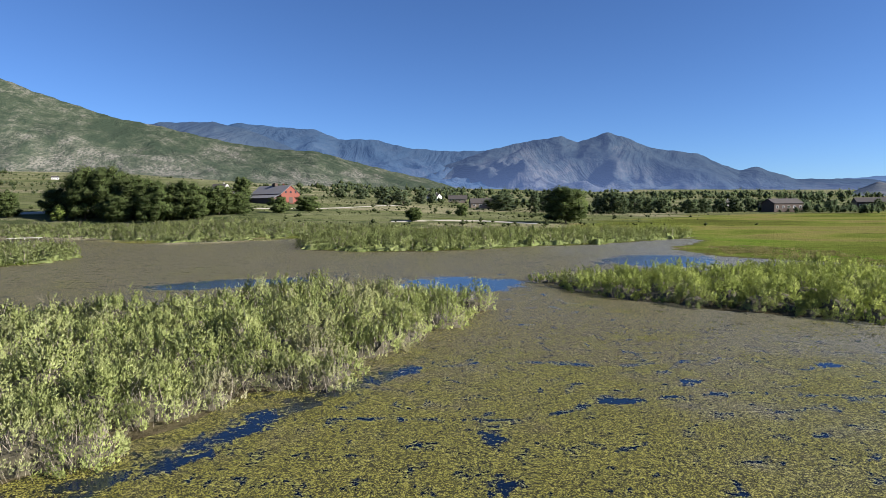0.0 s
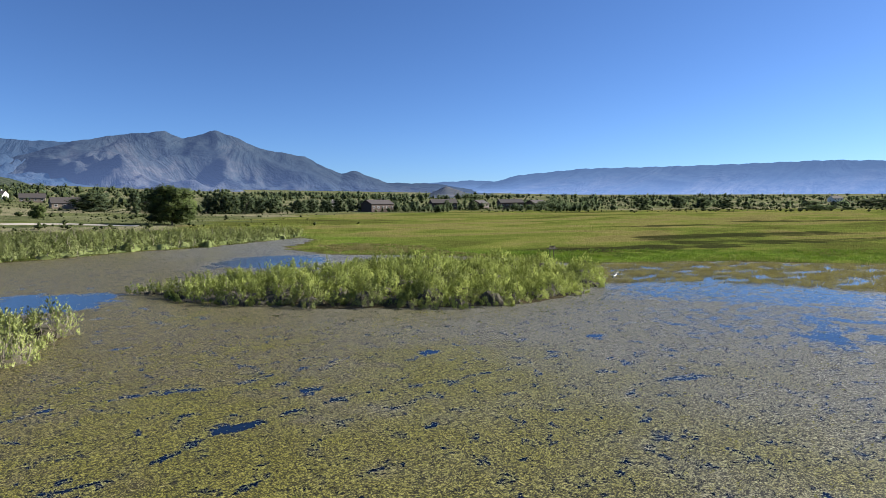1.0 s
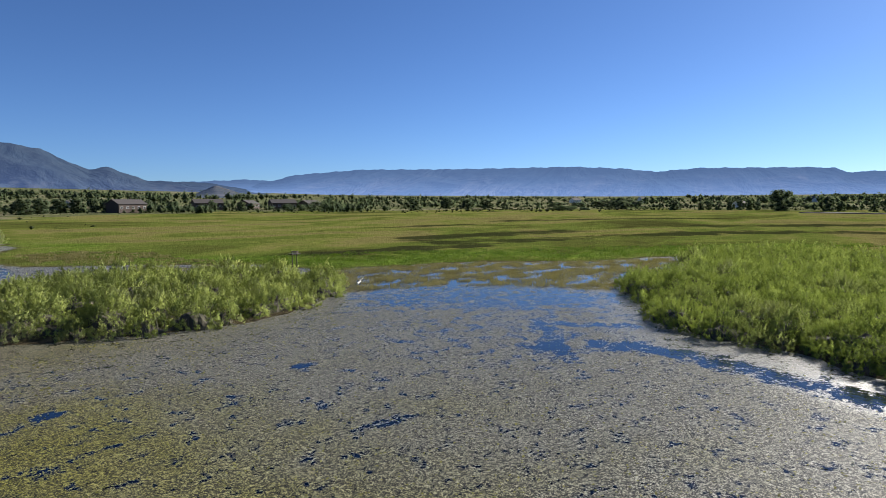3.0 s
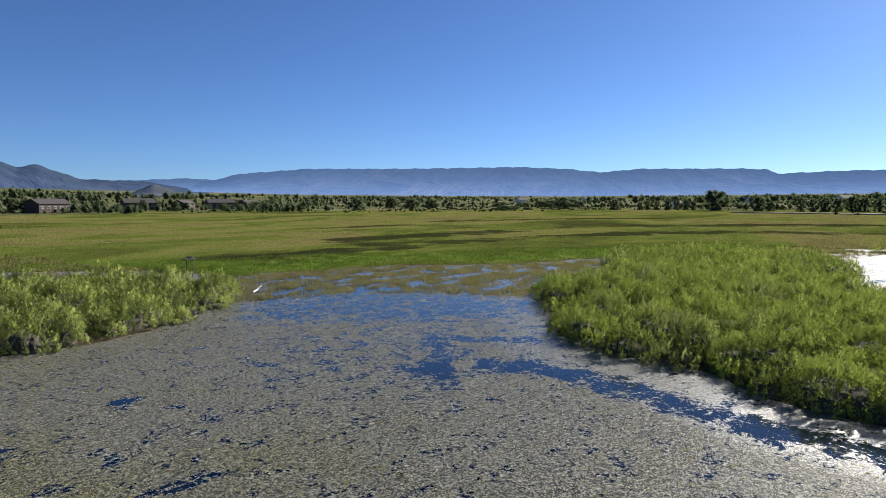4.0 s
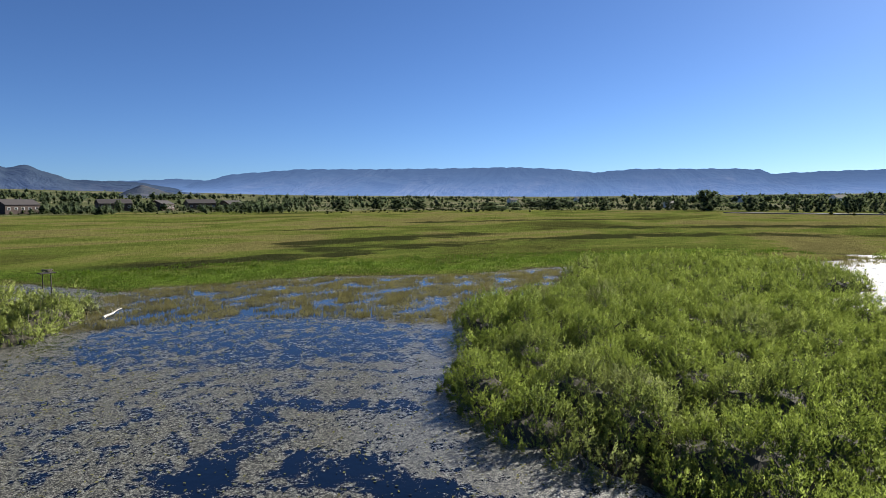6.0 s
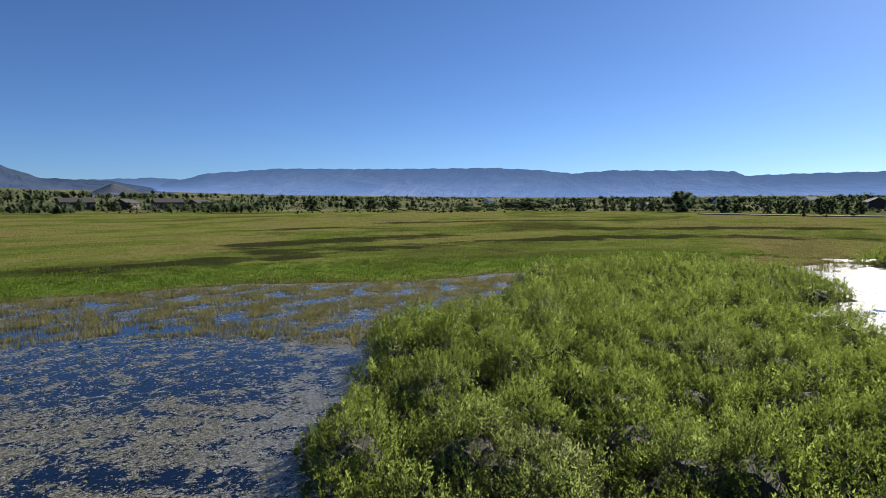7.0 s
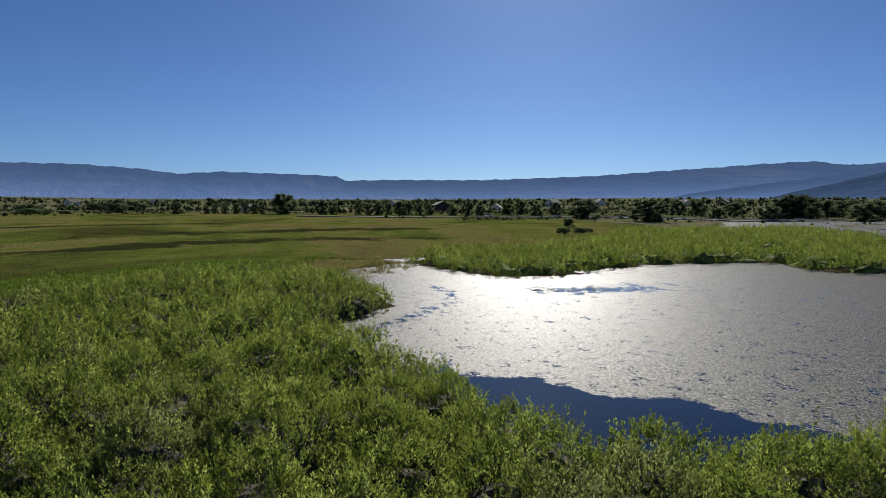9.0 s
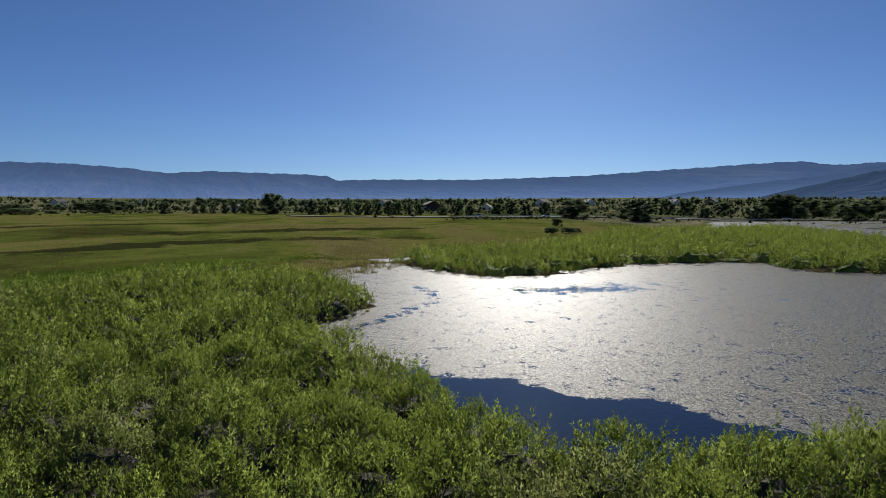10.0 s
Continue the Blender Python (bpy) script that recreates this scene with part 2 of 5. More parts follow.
# darkened leaf copy that stands in for shade inside the crowns
SHADE_LEAF = leaf_material("shaded_inner_leaves", (0.026, 0.033, 0.012), (0.036, 0.046, 0.017), (0.050, 0.062, 0.022), 0.6, 0.0, 0.9)
# twig brown kept dark so that it also paints the scrub's inner shade
SHADED_TWIG = plain_material("shaded_inner_twigs", (0.040, 0.036, 0.020), (0.085, 0.074, 0.045), 4.0, 0.95)
DRY_STEM = plain_material("dry_grey_stems", (0.22, 0.18, 0.14), (0.42, 0.36, 0.29), 3.0, 0.85)
TWIG = plain_material("grey_twigs", (0.10, 0.08, 0.06), (0.24, 0.20, 0.16), 3.0, 0.85)
BARK = plain_material("tree_bark", (0.07, 0.055, 0.04), (0.15, 0.12, 0.09), 2.0, 0.9)
DRIFTWOOD = plain_material("bleached_wood", (0.42, 0.38, 0.32), (0.62, 0.58, 0.50), 4.0, 0.8)
RED_PAINT = plain_material("weathered_red_paint", (0.13, 0.030, 0.018), (0.19, 0.052, 0.032), 0.6, 0.75)
GREY_ROOF = plain_material("grey_metal_roof", (0.13, 0.125, 0.125), (0.19, 0.18, 0.175), 0.3, 0.55)
DARK_ROOF = plain_material("brown_shingle_roof", (0.035, 0.030, 0.028), (0.065, 0.055, 0.05), 0.5, 0.85)
TAN_WALL = plain_material("tan_siding", (0.17, 0.13, 0.10), (0.24, 0.19, 0.14), 0.5, 0.8)
DARK_WALL = plain_material("dark_timber_siding", (0.045, 0.028, 0.022), (0.075, 0.05, 0.038), 0.5, 0.8)
WHITE_WALL = plain_material("white_siding", (0.62, 0.61, 0.58), (0.74, 0.73, 0.70), 0.5, 0.7)
GLASS = plain_material("dark_window_glass", (0.02, 0.025, 0.03), (0.03, 0.035, 0.04), 1.0, 0.08, 0.0)
GRAVEL = plain_material("pale_gravel", (0.26, 0.23, 0.19), (0.40, 0.36, 0.30), 0.4, 0.9)
ASPHALT = plain_material("worn_asphalt", (0.045, 0.045, 0.048), (0.08, 0.08, 0.082), 0.5, 0.9)
CAR_WHITE = plain_material("white_car_paint", (0.72, 0.72, 0.72), (0.78, 0.78, 0.78), 0.5, 0.25, 0.0)
RUBBER = plain_material("black_rubber", (0.015, 0.015, 0.015), (0.03, 0.03, 0.03), 3.0, 0.8)
STEEL = plain_material("galvanised_steel", (0.35, 0.36, 0.37), (0.48, 0.49, 0.50), 2.0, 0.45, 0.05, 0.8)
POST_WOOD = plain_material("dark_weathered_post", (0.06, 0.05, 0.04), (0.12, 0.10, 0.08), 5.0, 0.85)
# each hillside carries its painted haze: colour, share, then emission strength
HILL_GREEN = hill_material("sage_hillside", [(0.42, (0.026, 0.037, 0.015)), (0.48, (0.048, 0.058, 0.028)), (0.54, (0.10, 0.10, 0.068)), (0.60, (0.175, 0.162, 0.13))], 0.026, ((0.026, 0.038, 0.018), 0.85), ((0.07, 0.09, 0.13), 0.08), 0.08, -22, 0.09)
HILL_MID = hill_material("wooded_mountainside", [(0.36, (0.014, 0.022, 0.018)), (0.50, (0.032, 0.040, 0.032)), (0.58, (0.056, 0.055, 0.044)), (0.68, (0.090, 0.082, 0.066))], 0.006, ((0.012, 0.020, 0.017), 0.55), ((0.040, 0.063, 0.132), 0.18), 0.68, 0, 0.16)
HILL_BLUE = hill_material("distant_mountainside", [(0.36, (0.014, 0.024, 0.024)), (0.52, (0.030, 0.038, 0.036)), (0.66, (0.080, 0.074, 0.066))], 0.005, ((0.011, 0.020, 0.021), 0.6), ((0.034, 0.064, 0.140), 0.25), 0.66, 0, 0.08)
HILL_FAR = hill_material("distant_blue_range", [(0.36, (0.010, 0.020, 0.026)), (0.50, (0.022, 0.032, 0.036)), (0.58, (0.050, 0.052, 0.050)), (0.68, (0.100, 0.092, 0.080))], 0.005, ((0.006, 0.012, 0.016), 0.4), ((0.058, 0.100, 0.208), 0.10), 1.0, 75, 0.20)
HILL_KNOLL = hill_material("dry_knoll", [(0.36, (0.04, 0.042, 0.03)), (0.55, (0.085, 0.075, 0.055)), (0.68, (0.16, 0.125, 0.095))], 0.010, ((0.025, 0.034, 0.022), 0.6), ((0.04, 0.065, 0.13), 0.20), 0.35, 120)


# ---- builders ----
def mesh_object(name, verts, faces, materials, parent=None, slots=None, smooth=False):
    """A mesh object out of arrays: verts (n, 3), faces (m, 3 or 4)."""
    verts, faces = np.asarray(verts, np.float32), np.asarray(faces, np.int32)
    me = bpy.data.meshes.new(name)
    k = faces.shape[1]
    me.vertices.add(len(verts))
    me.vertices.foreach_set("co", verts.ravel())
    me.loops.add(faces.size)
    me.loops.foreach_set("vertex_index", faces.ravel())
    me.polygons.add(len(faces))
    me.polygons.foreach_set("loop_start", np.arange(0, faces.size, k, dtype=np.int32))
    me.polygons.foreach_set("loop_total", np.full(len(faces), k, np.int32))
    for m in materials:
        me.materials.append(m)
    if slots is not None:
        me.polygons.foreach_set("material_index", np.asarray(slots, np.int32))
    me.polygons.foreach_set("use_smooth", np.full(len(faces), smooth))
    me.update(calc_edges=True)
    ob = new(name, me)
    ob.parent = parent
    return ob


def part(name, bm, material, parent=None, label=""):
    me = bpy.data.meshes.new(name)
    bm.to_mesh(me)
    bm.free()
    me.materials.append(material)
    ob = new(name, me)
    ob.parent = parent
    return tagged(ob, label)


def box(bm, size, at, turn=0.0):
    m = Matrix.Translation(at) @ Matrix.Rotation(turn, 4, "Z") @ Matrix.Diagonal((*size, 1))
    return bmesh.ops.create_cube(bm, size=1, matrix=m)["verts"]


def rod(bm, a, b, r0, r1, sides=7):
    a, b = Vector(a), Vector(b)
    d = b - a
    m = Matrix.Translation((a + b) / 2) @ d.to_track_quat("Z", "Y").to_matrix().to_4x4()
    return bmesh.ops.create_cone(bm, cap_ends=True, segments=sides, radius1=r0, radius2=r1, depth=d.length, matrix=m)["verts"]


def value_noise(x, y, seed=0):
    """Smooth noise of about -1 to 1 with a wavelength of some 2 units."""
    out = np.zeros(np.broadcast(x, y).shape)
    g = np.random.default_rng(seed)
    for k in range(7):
        a, f, ph = g.uniform(0, 6.283), g.uniform(0.6, 2.0), g.uniform(0, 6.283)
        out = out + np.sin((x * math.cos(a) + y * math.sin(a)) * f * 2.2 + ph + 1.3 * np.sin((y * math.cos(a) - x * math.sin(a)) * f * 1.3 + ph * 2))
    return out / 3.5


def inside(x, y, outline):
    """Signed distance to a closed outline, positive inside."""
    pts = np.asarray(outline, float)
    best = np.full(x.shape, 1e9)
    odd = np.zeros(x.shape, bool)
    for (ax, ay), (bx, by) in zip(pts, np.roll(pts, -1, 0)):
        dx, dy = bx - ax, by - ay
        u = np.clip(((x - ax) * dx + (y - ay) * dy) / (dx * dx + dy * dy), 0, 1)
        best = np.minimum(best, np.hypot(x - ax - u * dx, y - ay - u * dy))
        with np.errstate(divide="ignore", invalid="ignore"):
            odd ^= ((ay > y) != (by > y)) & (x < dx * (y - ay) / (dy if dy else 1e-9) + ax)
    return np.where(odd, best, -best)


def off_path(x, y):
    """Distance from the line of flight over the marsh."""
    u = np.clip((x - 2) / 50, 0, 1)
    return np.hypot(x - 2 - u * 50, y - 4)


# ---- plan of the marsh ----
ISLE_WEST = [(-16, 14), (-12, 18.5), (-9.3, 24.2), (-8.6, 27.2), (-5, 28.5), (-4.3, 32), (-2.6, 36.7), (0, 44), (3.4, 52), (1.5, 54), (-2.3, 58), (-9, 61), (-17, 63), (-20, 53), (-24, 48), (-29, 50), (-33, 45), (-33, 30), (-30, 14)]
ISLE_MIDDLE = [(6.5, 75), (11.4, 63.5), (16.6, 56.3), (22, 50), (29.6, 45.2), (36.5, 43), (45, 45.2), (54, 51), (60, 57), (56, 66), (48, 78), (35, 80), (29, 73), (19, 76), (12, 70)]
THICKET = [(73, 31), (62.5, 24.8), (57, 20.7), (52.2, 18.2), (50.8, 16.3), (51.4, 14), (49.5, 12.6), (48.9, 10.4), (47.1, 9), (45, 5.6), (44.5, 3), (47, -4), (58, -14), (70.5, -16), (71.5, -11), (70.5, -7), (71, -3.5), (74.6, -1.4), (80, 0), (83, 1), (87, 6), (93, 7), (103, 1.6), (106, 3), (118, 8), (120, 20), (117, 30), (106, 34), (96, 31), (84, 27)]
SHRUBS_EAST = [(144, 2), (128, -5.5), (121.5, -10.5), (121.8, -16), (129, -23.5), (134.5, -33), (138, -46), (136, -53), (126, -50), (120, -60), (128, -110), (190, -115), (236, -130), (244, -98), (222, -62), (182, -39), (160, -20), (152, -9)]
REEDS_NORTH = [(-36, 130), (-20.3, 120), (-7, 120.5), (3, 126), (15.3, 136), (28, 139), (60, 168), (66, 190), (40, 200), (0, 200), (-30, 205), (-44, 160)]
REEDS_WEST = [(-71, 91), (-68.5, 101), (-72, 113), (-92, 136), (-130, 140), (-140, 100), (-110, 80)]
SPIT = [(108, 36), (130, 28), (150, 8), (146, 1.5), (137, 4.5), (129, 11), (121, 13), (116, 20), (112, 30)]
SHORE_NORTH = [(-200, 172), (-144, 180), (-118, 178), (-76, 150), (-64, 155), (-48, 182), (-30, 205), (20, 195), (60, 172), (56, 150), (41, 128), (43, 106), (55, 94), (63, 82), (65, 67), (69, 65), (74, 62.5), (80, 60), (87, 54.5), (95, 43.5), (110, 36), (130, 26), (146, 8), (160, -18), (185, -42), (225, -62), (250, -100), (300, -135), (420, -200), (700, -300), (700, 900), (-700, 900), (-700, 172)]
SHORE_SOUTH = [(-300, -40), (-60, -30), (0, -45), (40, -60), (90, -110), (140, -140), (300, -180), (400, -420), (-400, -420)]
SEDGE_FLAT = [(52, 50.5), (55, 48.5), (60, 46), (63, 43.5), (66, 38.5), (68, 32), (68, 28.5), (75, 31.5), (86, 28), (98, 32), (110, 36), (95, 43), (86.5, 54), (79.5, 59.5), (73.5, 62), (68.5, 64.5), (64, 66), (60, 58)]
MUD_FLAT = [(-110, 142), (-92, 139), (-71, 115), (-62, 128), (-74, 149), (-118, 176), (-145, 178)]


def land(x, y):
    """How far inside dry land a place lies (metres, negative over water)."""
    best = np.full(x.shape, -1e9)
    for outline, less in ((ISLE_WEST, 0.8), (ISLE_MIDDLE, 0.8), (THICKET, 0.9), (SHRUBS_EAST, 0.8), (REEDS_NORTH, 0.8), (REEDS_WEST, 0.5), (SHORE_NORTH, 0), (SPIT, 0), (SHORE_SOUTH, 0)):
        best = np.maximum(best, inside(x, y, outline) - less)
    return best + 0.6 * value_noise(x * 0.45, y * 0.45, 3) * np.clip(off_path(x, y) / 40, 0.4, 3)


BASE_AZ = [-180, -60, -38, -30, -17, -2, 18, 33, 43, 68, 93, 127, 180]
BASE_EL = [0.8, 2.4, 3.0, 3.0, 2.2, 1.7, 1.4, 1.1, 0.8, 0.50, 0.48, 0.65, 0.8]


def ground_height(x, y):
    d = np.hypot(x - 25, y - 20)
    az = np.degrees(np.arctan2(x - 25, y - 20))
    near = np.clip((az + 12) / 20, 0, 1)
    far = 1500 + 1400 * near
    rise = (8.5 + far * np.tan(np.radians(np.interp(az, BASE_AZ, BASE_EL)))) * (np.clip(d - 120, 0, None) / (far - 120)) ** (1.1 + 0.25 * near)
    bank = np.maximum(land(x, y), (d - 600) * 0.3)
    shore = np.where(bank > 0, 0.25 * (1 - np.exp(-np.clip(bank, 0, 50) * 0.4)), np.maximum(bank * 0.12, -0.5))
    rise = rise * np.clip((bank - 4) / 60, 0, 1)
    return shore + rise + 0.06 * value_noise(x * 0.3, y * 0.3, 8) * (bank > 1)


def height_at(x, y):
    return float(ground_height(np.array([float(x)]), np.array([float(y)]))[0])


def polar(cx, cy, radii, steps):
    ang = np.linspace(0, 2 * np.pi, steps, endpoint=False)
    r, a = np.meshgrid(radii, ang, indexing="ij")
    x, y = cx + r * np.sin(a), cy + r * np.cos(a)
    i, j = np.meshgrid(np.arange(len(radii) - 1), np.arange(steps), indexing="ij")
    k = (j + 1) % steps
    faces = np.stack([i * steps + j, (i + 1) * steps + j, (i + 1) * steps + k, i * steps + k], -1).reshape(-1, 4)[:, ::-1]
    return x.ravel(), y.ravel(), faces


def set_attr(ob, name, values):
    a = ob.data.attributes.new(name, "FLOAT", "POINT")
    a.data.foreach_set("value", np.asarray(values, np.float32))


def set_lean(ob, vectors):
    a = ob.data.attributes.new("lean", "FLOAT_VECTOR", "POINT")
    a.data.foreach_set("vector", np.asarray(vectors, np.float32).ravel())


def blot(x, y, cx, cy, rx, ry, turn):
    """1 in the middle of a lens-shaped opening, 0 outside."""
    c, s = math.cos(radians(turn)), math.sin(radians(turn))
    u, v = ((x - cx) * c + (y - cy) * s) / rx, (-(x - cx) * s + (y - cy) * c) / ry
    w = 0.25 * value_noise(x * 0.6, y * 0.6, 12)
    return np.clip((1.2 - np.hypot(u, v) - w) / 0.6, 0, 1)


def lane(x, y, points, half):
    """1 along a winding lane of open water."""
    best = np.full(x.shape, 1e9)
    for (ax, ay), (bx, by) in zip(points, points[1:]):
        dx, dy = bx - ax, by - ay
        u = np.clip(((x - ax) * dx + (y - ay) * dy) / (dx * dx + dy * dy), 0, 1)
        best = np.minimum(best, np.hypot(x - ax - u * dx, y - ay - u * dy))
    return np.clip(1.5 - best / half - 0.45 * value_noise(x * 0.9, y * 0.9, 14), 0, 1)


def dark_bands(x, y):
    """Dark streaks across the meadow."""
    d = np.zeros(x.shape)
    for points, half in (([(76, 88), (90, 82), (104, 80), (113, 74)], 4.5), ([(118, 84), (131, 78), (150, 68), (168, 61), (189, 47), (201, 24), (204, -3)], 8), ([(128, 100), (146, 97), (175, 90)], 8), ([(230, 60), (250, 30), (258, 0)], 9), ([(240, 150), (290, 120), (310, 80)], 8), ([(170, 150), (210, 140)], 5)):
        d = np.maximum(d, np.clip(lane(x * 0.2, y * 0.2, [(a * 0.2, c * 0.2) for a, c in points], half * 0.2), 0, 1))
    return d


# ---- ground and water ----
radii = [0.01]
while radii[-1] < 4900:
    radii.append(radii[-1] + max(1.1, radii[-1] * 0.012 if radii[-1] > 130 else 1.1) * (1 if radii[-1] < 600 else 2))
gx, gy, gf = polar(60, 25, np.array(radii), 300)
gd = np.hypot(gx - 25, gy - 20)
gaz = np.degrees(np.arctan2(gx - 25, gy - 20))
ground = tagged(mesh_object("ground", np.stack([gx, gy, ground_height(gx, gy)], -1), gf, [GROUND], smooth=True), "green wet meadow, muddy pond banks and dry fields", "ground", kind="structure")
meadow = np.maximum(inside(gx, gy, SHORE_NORTH), inside(gx, gy, SPIT))
thick = np.maximum.reduce([inside(gx, gy, o) for o in (ISLE_WEST, ISLE_MIDDLE, THICKET, SHRUBS_EAST)])
fringe = 3 * value_noise(gx * 0.05, gy * 0.05, 5)
edge = np.interp(gaz, [-180, -20, 0, 8, 20, 40, 70, 95, 110, 125, 180], [150, 170, 190, 260, 370, 480, 540, 440, 310, 180, 150])
set_attr(ground, "dry", np.clip((gd - edge + 12 * fringe) / 25, 0, 1) * np.interp(gaz, [-20, 5, 25, 75], [1.0, 0.95, 0.95, 0.95]))
set_attr(ground, "mud", np.clip(np.maximum(1 - (land(gx, gy) - 0.2) / 1.2, np.clip(thick * 2, 0, 1) * 0.9), 0, 1) * (gd < 400))
set_attr(ground, "dark", dark_bands(gx, gy))
set_attr(ground, "lush", np.clip(1 - np.abs(meadow - 9 + 2 * fringe) / 14, 0, 1) * (gx > 55) * (gx < 150))

def spaced(stops, steps, ends):
    """Grid lines: even between the stops, growing coarser towards both ends."""
    line = []
    for a, z, s in zip(stops, stops[1:], steps):
        line += list(np.arange(a, z, s))
    s = steps[0]
    while line[0] > ends[0]:
        s *= 1.12
        line.insert(0, line[0] - s)
    s = steps[-1]
    while line[-1] < ends[1]:
        s *= 1.12
        line.append(line[-1] + s)
    return np.array(line)


wgx = spaced([-15, 50, 90], [0.36, 0.6], (-330, 330))
wgy = spaced([-22, 16, 37, 62], [0.7, 0.30, 0.7], (-300, 330))
wx, wy = (v.ravel() for v in np.meshgrid(wgx, wgy))
wi, wj = np.meshgrid(np.arange(len(wgy) - 1), np.arange(len(wgx) - 1), indexing="ij")
wf = np.stack([wi * len(wgx) + wj, wi * len(wgx) + wj + 1, (wi + 1) * len(wgx) + wj + 1, (wi + 1) * len(wgx) + wj], -1).reshape(-1, 4)
water = tagged(mesh_object("water", np.stack([wx, wy, np.zeros_like(wx)], -1), wf, [WATER], smooth=True), "shallow blue pond with a floating mat of olive weed", "pond", kind="structure")


OPENINGS = [(0, 69, 6.5, 6, 0, 1.0), (-27, 70, 9, 3.6, 20, 0.95), (31, 100, 8, 11, -30, 0.9), (112, -19, 2.6, 8.0, 10, 0.5), (43.4, 23, 2.0, 1.2, -50, 0.55), (8, 26.9, 0.8, 0.3, 10, 1.0), (2.2, 22.6, 0.45, 1.2, 0, 1.0), (2.4, 18.4, 0.6, 0.9, 0, 1.0), (12.1, 30.3, 0.7, 0.35, 20, 1.0), (14.4, 23, 0.5, 0.3, 0, 1.0), (20.4, 33.4, 0.8, 0.4, 0, 1.0), (28.6, 21.7, 1.1, 0.5, -20, 0.9), (25.6, 22.2, 0.6, 0.3, 0, 0.9), (31.4, 31.2, 0.8, 0.4, 0, 1.0), (32, 31.3, 0.7, 0.4, 0, 1.0)]


def weed_cover(x, y):
    """How much of the water the floating weed covers, 0 to 1."""
    c = 0.925 + 0.05 * np.clip((x - 80) / 10, 0, 1)
    for cx, cy, rx, ry, turn, deep in OPENINGS:
        c -= deep * (0.95 if rx > 2.5 else 0.40) * blot(x, y, cx, cy, rx, ry, turn)
    c -= 0.43 * lane(x, y, [(46, 20.4), (46.3, 16), (45.0, 11.5), (43.0, 8), (42.4, 4), (42, 0)], 1.1)
    c -= 0.25 * lane(x, y, [(52.5, 21), (49.5, 26.5), (44.5, 23), (41.4, 20.6)], 0.7)
    c -= 0.36 * lane(x, y, [(-11.5, 17), (-9, 20.3), (-7.2, 24.5), (-4.5, 29.3), (-2.6, 32)], 0.8)
    c -= 0.30 * lane(x, y, [(-5, 24.5), (1.9, 24.3), (4, 24.6), (7.2, 27), (13.6, 28.4), (19, 27.8), (26.7, 28.7)], 0.17)
    c -= 0.25 * lane(x, y, [(-2.6, 32), (3, 34), (9, 33), (16, 35)], 0.18)
    c -= 0.34 * lane(x, y, [(88.9, 6.0), (94.0, 3.7), (97.2, 1.2), (102.3, -1.5), (107.4, -2.9), (112.7, -2.9), (116.8, -1.0)], 0.45)
    c -= 0.12 * blot(x, y, 45, 27, 9, 9, 0)
    c -= 0.05 * blot(x, y, 57, 27, 9, 8, 0)
    pool = inside(x, y, [(84, 0), (81.4, -0.8), (80.7, -4.4), (77.4, -7), (77, -10.3), (74.6, -11.4), (72.5, -14), (68, -16), (66, -8), (70, -3), (75, -0.5), (80, 1)])
    c -= 0.95 * np.clip(pool / 0.9 + 0.35 + 0.25 * value_noise(x * 0.8, y * 0.8, 15), 0, 1)
    c -= 0.30 * np.clip(inside(x, y, [(46, 42), (52, 34), (58, 26), (66, 27), (70, 40), (62, 52), (56, 52)]) / 5 + 0.5, 0, 1)
    c -= 0.30 * np.clip(inside(x, y, SEDGE_FLAT) / 2, 0, 1)
    return np.clip(c, 0, 1)


set_attr(water, "cover", weed_cover(wx, wy))
# paler eastwards and by the thicket: bleached weed plus painted glint
set_attr(water, "pale", np.clip((wx - 1) / 38, 0, 1) * 0.75 + 0.6 * np.clip(1 + inside(wx, wy, THICKET) / 4.5, 0, 1))
set_attr(water, "shore", np.clip(1 + inside(wx, wy, THICKET) / 5, 0, 1) * (wy > 2) * (wx < 72))
set_attr(water, "brown", np.clip((wy - 20 - 0.1 * wx) / 22, 0, 1) + np.clip((wx - 30) / 30, 0, 1) * 0.6)


